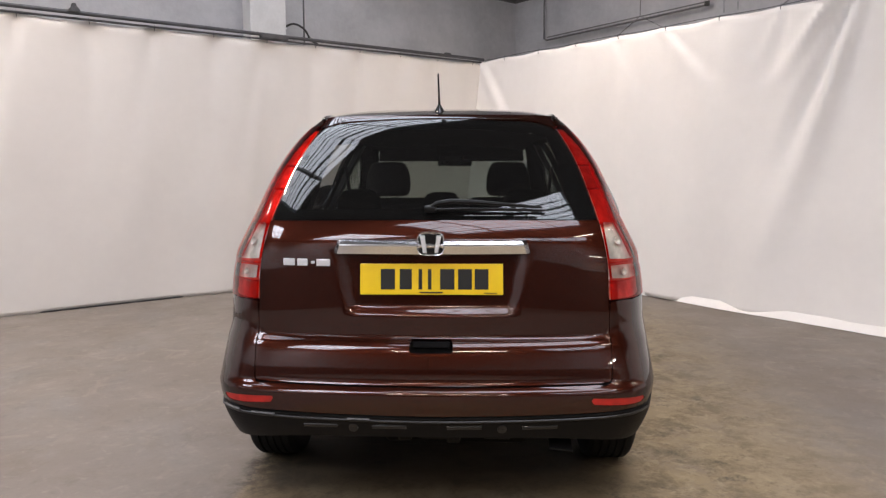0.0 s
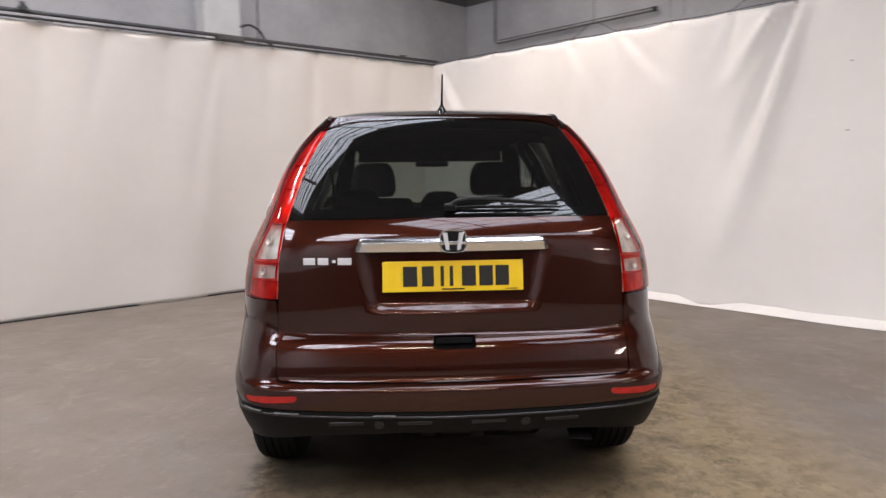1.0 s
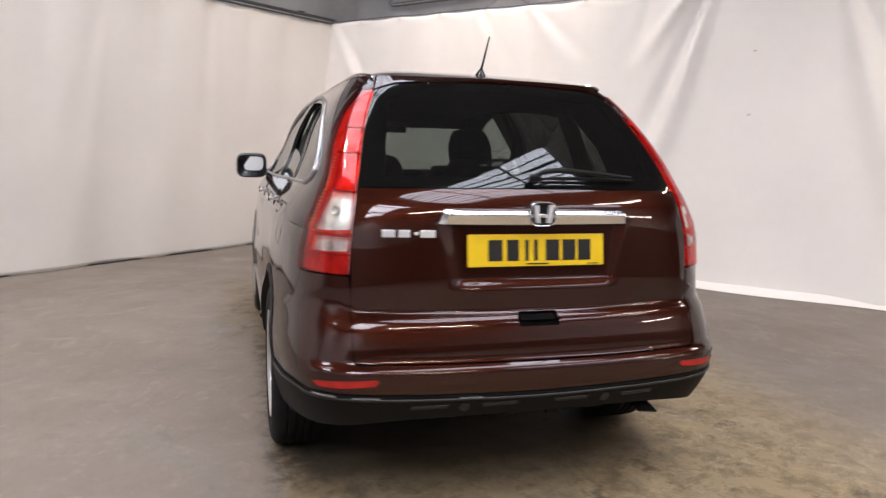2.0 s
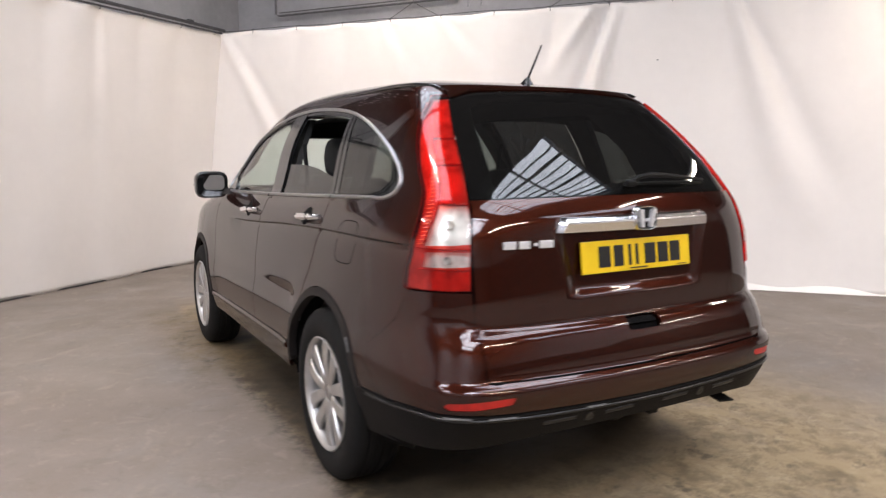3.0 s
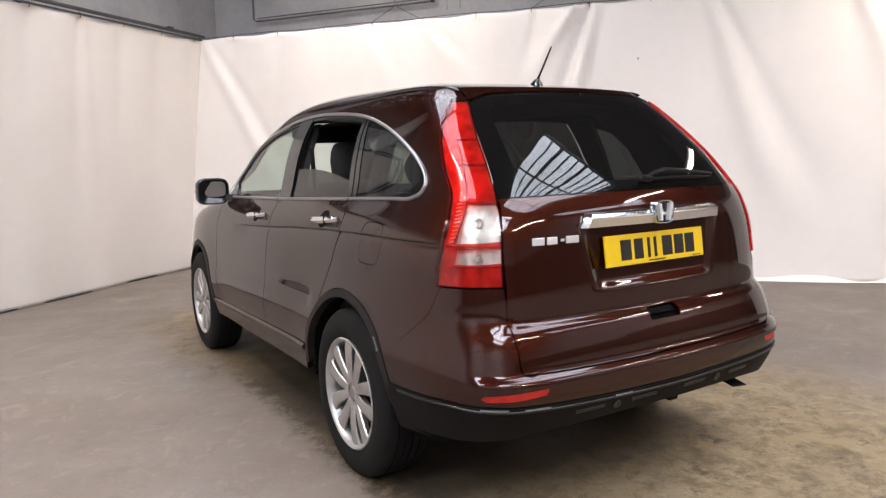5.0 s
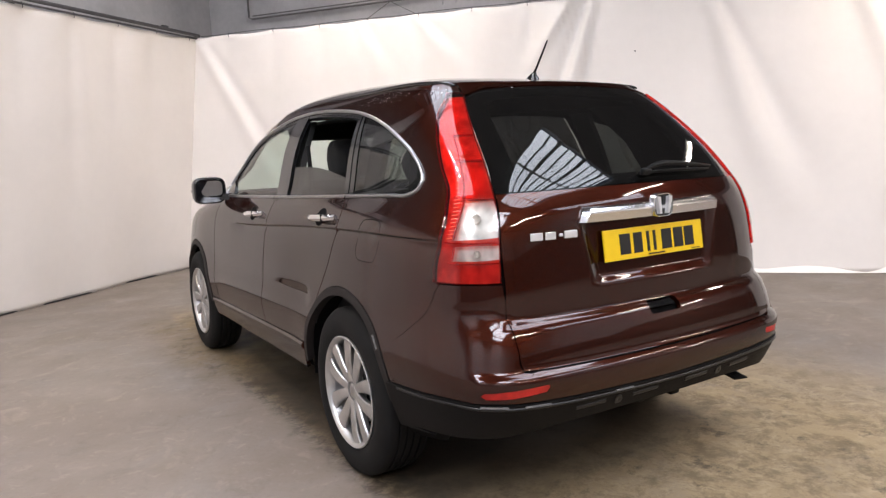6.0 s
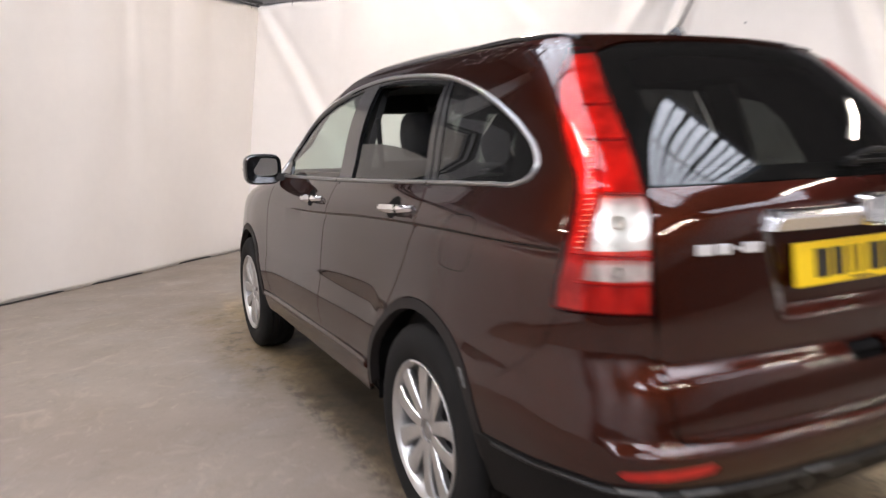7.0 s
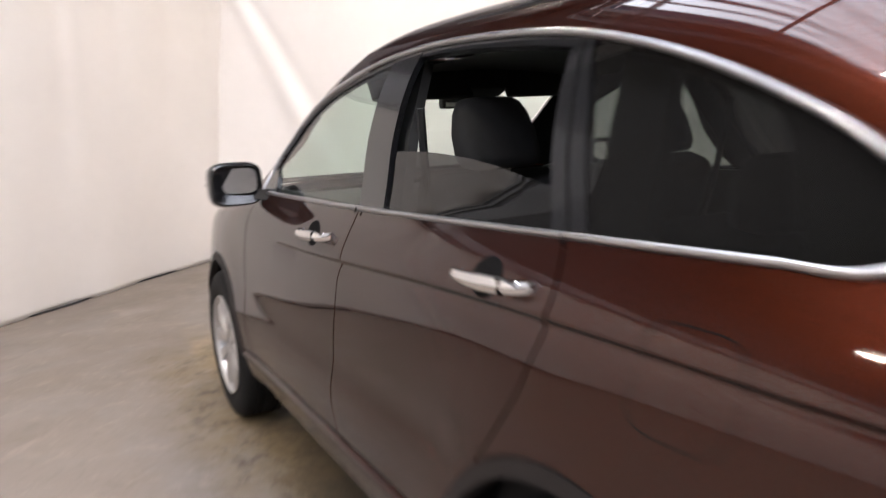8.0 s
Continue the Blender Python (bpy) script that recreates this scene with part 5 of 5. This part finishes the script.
def door_mirror(sx):
    def ring(y, w, h, cz=1.179, cx=0.918):
        return [(sx * (cx + w * abs(math.cos(k)) ** 0.5 * (1 if math.cos(k) > 0 else -1)), y, cz + h * abs(math.sin(k)) ** 0.5 * (1 if math.sin(k) > 0 else -1)) for k in np.linspace(0, 2 * math.pi, 36, endpoint=False)]
    shell = part("door_mirror", loft([ring(2.985, 0.090, 0.070), ring(2.98, 0.098, 0.080), ring(3.00, 0.102, 0.085), ring(3.05, 0.098, 0.080), ring(3.10, 0.085, 0.062), ring(3.125, 0.045, 0.034)], caps=True), GLOSSBLACK, car, "dark door mirror", True, 0.7)
    part("mirror_rim", loft([ring(2.990, 0.092, 0.074), ring(2.972, 0.098, 0.080), ring(2.966, 0.093, 0.074), ring(2.982, 0.068, 0.052, 1.192, 0.906)], caps=False), GLOSSBLACK, shell, "", True)
    gl = loft([ring(2.979, 0.066, 0.050, 1.192, 0.906), ring(2.9765, 0.064, 0.048, 1.192, 0.906)], caps=True)
    gl.transform(Matrix.Translation((sx * 0.906, 2.978, 1.192)) @ pose(0, 0, 0, -6, 0, sx * 9) @ Matrix.Translation((-sx * 0.906, -2.978, -1.192)))
    part("mirror_glass", gl, MIRROR, shell, "mirror glass")
    part("mirror_foot", loft([[(sx * x, y + dy, z + dz) for dy, dz in ((-0.045, -0.02), (0.045, -0.02), (0.040, 0.02), (-0.030, 0.02))] for x, y, z in ((0.785, 2.93, 1.135), (0.82, 2.97, 1.135), (0.87, 3.03, 1.140))]), GLOSSBLACK, shell, "", True)
    part("mirror_lamp", box(0.016, 0.05, 0.014, pose(sx * 1.014, 3.03, 1.18), 0.005), HEADLAMP, shell, "small clear side repeater")


door_mirror(-1)
door_mirror(1)


# wheels
def build_wheel():
    """A wheel about its own centre, its face towards -x."""
    hub = thing("wheel", "", "")
    hub["label"] = "silver alloy wheel with paired spokes"
    t = [(-0.098, 0.238), (-0.104, 0.246), (-0.112, 0.275), (-0.113, 0.300), (-0.108, 0.325), (-0.098, 0.345), (-0.088, 0.354), (-0.080, 0.359)]
    for gx in (-0.050, -0.016, 0.016, 0.050):
        t += [(gx - 0.006, 0.361), (gx - 0.004, 0.353), (gx + 0.004, 0.353), (gx + 0.006, 0.361)]
    t += [(0.080, 0.359), (0.098, 0.345), (0.113, 0.300), (0.104, 0.246), (0.098, 0.238)]
    part("tyre", lathe(t, 72), RUBBER, hub, "black worn tyre", True, 0.5)
    part("rim", lathe([(-0.100, 0.238), (-0.106, 0.241), (-0.110, 0.236), (-0.106, 0.228), (-0.092, 0.220), (-0.070, 0.214), (0.02, 0.205), (0.09, 0.215), (0.098, 0.238)], 72), ALLOY, hub, "silver rim", True, 0.9)
    part("brake_disc", lathe([(-0.046, 0.06), (-0.046, 0.140), (-0.034, 0.140), (-0.034, 0.06)], 40), STEEL, hub, "", True, 0.5)
    # flat black disc added for the shade between the spokes
    part("spoke_shade_disc", lathe([(-0.030, 0.02), (-0.030, 0.209)], 40), DARK, hub)
    part("hub", lathe([(-0.060, 0.001), (-0.084, 0.004), (-0.085, 0.028), (-0.080, 0.034), (-0.076, 0.036), (-0.076, 0.050), (-0.070, 0.060), (-0.040, 0.066), (0.0, 0.066)], 40), ALLOY, hub, "", True, 0.5)
    part("hub_cap", lathe([(-0.0885, 0.001), (-0.0885, 0.020), (-0.086, 0.027), (-0.082, 0.028)], 28), SATIN, hub, "round centre cap", True, 0.5)
    for i in range(5):
        k = radians(72 * i + 36)
        part("wheel_nut", lathe([(-0.072, 0.0005), (-0.072, 0.008), (-0.050, 0.010)], 6), DARK, hub).matrix_local = Matrix.Translation((0, 0.051 * math.cos(k), 0.051 * math.sin(k)))
    for i in range(5):
        for sgn in (-1, 1):
            base_k = radians(90 + 72 * i)
            rings = []
            for u in np.linspace(0, 1, 7):
                r = 0.040 + 0.187 * u
                k = base_k + sgn * radians(21 - 5.5 * u - 2.0 * u * u)
                wide = 0.0195 + 0.0135 * u + (0.006 * max(0, u - 0.75) / 0.25)
                x = -0.078 - 0.016 * math.sin(math.pi * (0.15 + 0.6 * u)) - 0.004 * u
                deep = 0.030 - 0.006 * u
                c, s = math.cos(k), math.sin(k)
                rings.append([(x + dx, r * c - w * s, r * s + w * c) for dx, w in ((deep, -wide * 0.75), (0.006, -wide), (0.0, -wide * 0.85), (-0.003, 0.0), (0.0, wide * 0.85), (0.006, wide), (deep, wide * 0.75))])
            part("spoke", loft(rings), ALLOY, hub, "", True, 0.6)
    return hub


first = build_wheel()
first.matrix_world = pose(-0.782, 1.045, 0.359, 14, 0, 0)
wheels = [first]
for x, y, roll in ((-0.782, 3.665, 40), (0.782, 1.045, 25), (0.782, 3.665, -12)):
    m = pose(x, y, 0.359, roll, 0, 0) @ (pose(0, 0, 0, 0, 0, 180) if x > 0 else Matrix())
    wheels.append(copy_thing(first, m))
for w in wheels:
    w.parent = car


# inner shell, wheel wells, floor pan
def shell(m):
    """Black lining behind the panels, open at the windows and wheel arches."""
    low = angle_at(REAR_HUB, 0.43, 0.25)
    tail = join_lines(rear_line([(0, 0.43), (-0.5, 0.415), (-0.80, 0.36)], step=0.05), side_line([(0.42, 0.30), (0.58, 0.28)], step=0.05), arc_line(REAR_HUB, 0.43, -10, 190, 40), side_line([(1.46, 0.355), (3.17, 0.350)], step=0.08), arc_line(FRONT_HUB, 0.43, -10, 190, 40), side_line([(4.07, 0.27), (4.25, 0.30)], step=0.05))
    nose = [(NOSE, 0.30), (NOSE, 1.10)]
    up = side_line([(screen_pillar(z), z) for z in (1.12, 1.14, 1.19, 1.255, 1.36, 1.48, 1.588)])
    roof_line = [(from_side(y, ROOF_EDGE), ROOF_EDGE) for y in np.arange(2.50, 0.80, -0.08)]
    top = [(from_rear(-0.4, 1.615), 1.615), (from_rear(-0.2, 1.617), 1.617), (0.0, 1.617)]
    half_pane = join_lines([(0.0, 1.590)], [(a, z) for a, z in top_edge[::-1] if a > 0.01], glass_side[::-1], [(0.0, glass_foot + 0.02)])
    head = join_lines(tail, nose, up, roof_line, top, half_pane)
    hole = [(a, z) for a, z in side_line([(p[0] * 0.985 + 0.03, 1.165 + (p[1] - 1.165) * 0.95) for p in glass_top])]
    hole = join_lines(hole, side_line([(0.72, 1.20), (1.09, 1.187), (2.0, 1.163), (2.95, 1.147)], step=0.05))
    return panel("body_lining", [head, hole], DARK, car, "", lift=-0.022, depth=0.0, step=0.06, mirrored=m)


both(shell)
pan = bmesh.new()
box(0.90, 2.9, 0.08, pose(0, 2.55, 0.28), 0.01, bm=pan)
box(1.36, 1.55, 0.06, pose(0, 2.31, 0.30), 0.01, bm=pan)
box(0.78, 0.70, 0.08, pose(-0.08, 0.80, 0.41), 0.03, bm=pan)
part("floor_pan", pan, DARK, car)
# unseen tank, subframe and wheel well, added to block light underneath
part("fuel_tank", box(1.05, 0.62, 0.16, pose(0, 1.72, 0.27), 0.04, 3), DARK, car, "", True)
part("rear_subframe", box(1.08, 0.30, 0.12, pose(0, 1.02, 0.30), 0.03, 3), DARK, car, "", True)
part("spare_wheel_well", lathe([(-0.08, 0.01), (-0.08, 0.28), (-0.05, 0.32), (0.08, 0.34)], 32), DARK, car, "", True).matrix_local = pose(-0.10, 0.72, 0.42, 0, -90, 0)
for hy, hz in HUBS:
    for sx in (-1, 1):
        k = np.linspace(radians(-4), radians(184), 30)
        rings = [[(sx * x, hy - 0.425 * math.cos(a), hz + 0.425 * math.sin(a)) for a in k] for x in (0.865, 0.55)]
        part("wheel_liner", loft(rings, closed=False), DARK, car)
        part("liner_back", box(0.02, 0.80, 0.50, pose(sx * 0.56, hy, 0.55)), DARK, car)
part("exhaust_pipe", tube([(0.46, 0.60, 0.36), (0.465, 0.36, 0.365), (0.475, 0.27, 0.362)], 0.024, 16), DARK, car, "dark exhaust tail pipe", True)
part("exhaust_guard", box(0.085, 0.12, 0.006, pose(0.475, 0.185, 0.378, 12, 6, 0), 0.002), CLAD, car, "flat black plate over the tail pipe")
part("silencer", lathe([(-0.30, 0.02), (-0.29, 0.075), (-0.27, 0.088), (0.27, 0.088), (0.29, 0.075), (0.30, 0.02)], 24), DARK, car, "", True).matrix_local = pose(0.08, 0.47, 0.355)
part("tow_cover", box(0.14, 0.05, 0.05, pose(0.02, 0.17, 0.415), 0.015), CLAD, car)
for sx in (-1, 1):
    part("suspension_arm", tube([(sx * 0.70, 1.0, 0.33), (sx * 0.25, 0.92, 0.30)], 0.03, 8), DARK, car)

# nose
nose_half = join_lines(side_line([(3.20, 1.135), (3.47, 1.100), (3.76, 1.060), (3.98, 0.986)]), [(from_side(4.12, 0.965), 0.965), (NOSE * 0.97, 0.955), (NOSE, 0.955)], [(NOSE, 1.128), (NOSE * 0.93, 1.130)])
for m in (False, True):
    panel("bonnet", [nose_half], PAINT, car, "", mirrored=m, depth=0.01)
    low_half = join_lines(side_line([(4.05, 0.62), (4.125, 0.74), (4.11, 0.82), (4.20, 0.83)]), [(NOSE * 0.985, 0.80), (NOSE, 0.80), (NOSE, 0.22), (NOSE * 0.98, 0.22)], side_line([(4.20, 0.24), (4.05, 0.30)]), arc_line(FRONT_HUB, arch_f + 0.006, 188, 148, 14)[0:14])
    panel("front_bumper", [low_half], PAINT, car, "", mirrored=m, depth=0.01)
    lampf = join_lines(side_line([(4.00, 0.975), (4.10, 0.84), (4.25, 0.83)]), [(NOSE * 0.955, 0.82), (NOSE * 0.955, 0.945)], side_line([(4.20, 0.955), (4.00, 0.975)]))
    panel("headlamp", [lampf], HEADLAMP, car, "clear headlamp", mirrored=m, depth=0.02)
    grille = join_lines([(NOSE * 0.960, 0.82), (NOSE, 0.81), (NOSE, 0.945), (NOSE * 0.960, 0.945)])
    panel("grille", [curve(grille + [grille[0]], 0.03, False)[:-1]], GLOSSBLACK, car, "black front grille", mirrored=m, depth=0.02)
    screen = join_lines([(NOSE, 1.150)], side_line([(screen_pillar(z) + 0.006, z) for z in (1.160, 1.195, 1.255, 1.365, 1.485, 1.588)]), [(NOSE * 0.93, 1.600), (NOSE, 1.603)])
    panel("windscreen", [curve(screen + [screen[0]], 0.05, False)[:-1]], GLASS_CLEAR, car, "clear windscreen", mirrored=m, lift=-0.003, depth=0.0)
    header = join_lines(side_line([(screen_pillar(1.59) + 0.004, 1.590), (2.575, 1.6195)]), [(NOSE, 1.6195), (NOSE, 1.606), (NOSE * 0.93, 1.603)])
    panel("roof_front", [curve(header + [header[0]], 0.05, False)[:-1]], PAINT, car, "", mirrored=m, depth=0.01)
    scuttle = join_lines(side_line([(screen_pillar(1.14), 1.138), (screen_pillar(1.157), 1.157)]), [(NOSE, 1.147), (NOSE, 1.131), (NOSE * 0.93, 1.133)])
    panel("scuttle", [curve(scuttle + [scuttle[0]], 0.05, False)[:-1]], CLAD, car, "", mirrored=m, depth=0.01)


# cabin
def cushion(w, d, h, m, bulge=0.03, bevel=0.04):
    bm = box(w, d, h, None, bevel, 4)
    for v in bm.verts:
        v.co.z += bulge * (1 - (2 * v.co.x / w) ** 2) * (1 if v.co.z > 0 else 0) * 0.6
    bm.transform(m)
    return bm


def front_seat(x, slid=0.0):
    s = part("front_seat", cushion(0.50, 0.52, 0.16, pose(x, 2.36 + slid, 0.66, 6, 0, 0)), CLOTH, car, "black cloth front seat", True)
    part("seat_back", cushion(0.48, 0.60, 0.13, pose(x, 2.10 + slid, 0.93, 108, 0, 0)), CLOTH, s, "", True)
    rings = []
    for z, w, d in ((1.238, 0.098, 0.040), (1.246, 0.122, 0.058), (1.275, 0.136, 0.068), (1.34, 0.136, 0.066), (1.40, 0.122, 0.056), (1.432, 0.104, 0.046), (1.444, 0.086, 0.034), (1.448, 0.050, 0.020)):
        rings.append([(x + w * abs(math.cos(k)) ** 0.6 * (1 if math.cos(k) > 0 else -1), 1.985 + slid + (z - 1.25) * 0.30 + d * abs(math.sin(k)) ** 0.75 * (1 if math.sin(k) > 0 else -1), z) for k in np.linspace(0, 2 * math.pi, 40, endpoint=False)])
    part("headrest", loft(rings), CLOTH, s, "rounded black headrest", True, 1.2)
    for dx in (-0.055, 0.055):
        part("headrest_post", tube([(x + dx, 2.02 + slid, 1.16), (x + dx, 2.0 + slid, 1.25)], 0.006, 8), CHROME, s, "", True)


front_seat(-0.37)
front_seat(0.37, 0.08)
bench = part("rear_seat", cushion(1.30, 0.50, 0.16, pose(0, 1.45, 0.68)), CLOTH, car, "black cloth rear bench", True)
part("seat_back", cushion(1.30, 0.56, 0.13, pose(0, 1.16, 0.92, 112, 0, 0)), CLOTH, bench, "", True)
for x in (-0.40, 0.0, 0.40):
    w0 = 0.11 if x else 0.10
    top = 1.30 if x else 1.285
    rings = [[(x + w * math.cos(k), 1.04 + d * math.sin(k), z) for k in np.linspace(0, 2 * math.pi, 20, endpoint=False)] for z, w, d in ((1.16, w0 * 0.8, 0.04), (1.18, w0, 0.05), (top - 0.05, w0 * 0.95, 0.05), (top - 0.01, w0 * 0.7, 0.035), (top, w0 * 0.4, 0.015))]
    part("headrest", loft(rings), CLOTH, bench, "", True, 1.2)
dash = []
for x in np.linspace(-0.74, 0.74, 25):
    rise = 0.03 * math.exp(-((x - 0.37) / 0.17) ** 2) + 0.02 * math.exp(-(x / 0.14) ** 2)
    dash.append([(x, y, z) for y, z in ((2.86, 0.62), (2.80, 0.86), (2.82, 0.98 + rise * 0.5), (2.92, 1.06 + rise), (3.10, 1.085 + rise * 0.6), (3.34, 1.09), (3.34, 0.62))])
part("dashboard", loft(dash), TRIM, car, "dark dashboard", True, 0.8)
wheel_ring = [[(0.37 + (0.185 + 0.014 * math.cos(b)) * math.cos(a), 2.74 + 0.014 * math.sin(b) * 0.9 - 0.07 * math.sin(a), 1.0 + (0.185 + 0.014 * math.cos(b)) * math.sin(a) * 0.92) for b in np.linspace(0, 2 * math.pi, 10, endpoint=False)] for a in np.linspace(0, 2 * math.pi, 41)]
steering = part("steering_wheel", loft(wheel_ring, caps=False), TRIM, car, "black steering wheel", True, 1.2)
part("steering_boss", box(0.17, 0.06, 0.12, pose(0.37, 2.76, 1.0, -20, 0, 0), 0.025, 3), TRIM, steering, "", True)
im = part("cabin_mirror", box(0.25, 0.035, 0.065, pose(0.02, 2.84, 1.462, 0, 0, 12), 0.016, 3), TRIM, car, "black rear-view mirror under the windscreen header", True)
part("cabin_mirror_glass", box(0.225, 0.004, 0.050, pose(0.0237, 2.8215, 1.462, 0, 0, 12), 0.001), MIRROR, im)
part("mirror_stalk", tube([(0.02, 2.86, 1.48), (0.02, 2.90, 1.54)], 0.010, 8), TRIM, im)
lining = loft([[(x, y, 1.565 - 0.04 * (x / 0.5) ** 2 + 0.03 * math.sin(math.pi * (y - 0.7) / 2.1)) for y in np.linspace(0.70, 2.72, 12)] for x in np.linspace(-0.50, 0.50, 11)], closed=False)
part("headlining", lining, LINER, car, "", True)
for x in (-0.29, 0.29):
    part("sun_visor", box(0.42, 0.024, 0.125, pose(x, 2.62, 1.520, -28, 0, 0), 0.010, 3), LINER, car, "dark folded sun visor", True)
part("console_lamp", box(0.20, 0.10, 0.11, pose(0, 2.66, 1.535, -20, 0, 0), 0.014, 3), LINER, car, "", True)
part("parcel_floor", box(1.2, 0.95, 0.03, pose(0, 0.68, 0.74), 0.01), TRIM, car)
for sx in (-1, 1):
    part("door_card", box(0.03, 1.86, 0.62, pose(sx * 0.755, 2.06, 0.84, 0, sx * -3, 0), 0.012), TRIM, car)
    part("pillar_trim", loft([[(sx * (xx + dx), yy + dy, zz) for dx, dy in ((-0.03, -0.05), (0.0, -0.05), (0.0, 0.05), (-0.03, 0.05))] for xx, yy, zz in ((0.735, 1.97, 1.16), (0.655, 2.05, 1.36), (0.56, 2.12, 1.55))]), TRIM, car, "", True)
    part("pillar_trim", loft([[(sx * (xx + dx), yy + dy, zz) for dx, dy in ((-0.05, -0.10), (0.0, -0.10), (0.0, 0.20), (-0.05, 0.20))] for xx, yy, zz in ((0.70, 0.57, 1.16), (0.630, 0.66, 1.36), (0.54, 0.84, 1.55))]), TRIM, car, "", True)
    part("pillar_trim", loft([[(sx * (xx + dx), yy + dy, zz) for dx, dy in ((-0.03, -0.05), (0.0, -0.05), (0.0, 0.08), (-0.03, 0.08))] for xx, yy, zz in ((0.705, 1.11, 1.16), (0.640, 1.13, 1.36), (0.575, 1.15, 1.52))]), TRIM, car, "", True)
    part("seat_belt", tube([(sx * 0.63, 1.98, 1.42), (sx * 0.60, 2.02, 1.15), (sx * 0.56, 2.12, 0.75)], 0.012, 6), CLOTH, car)
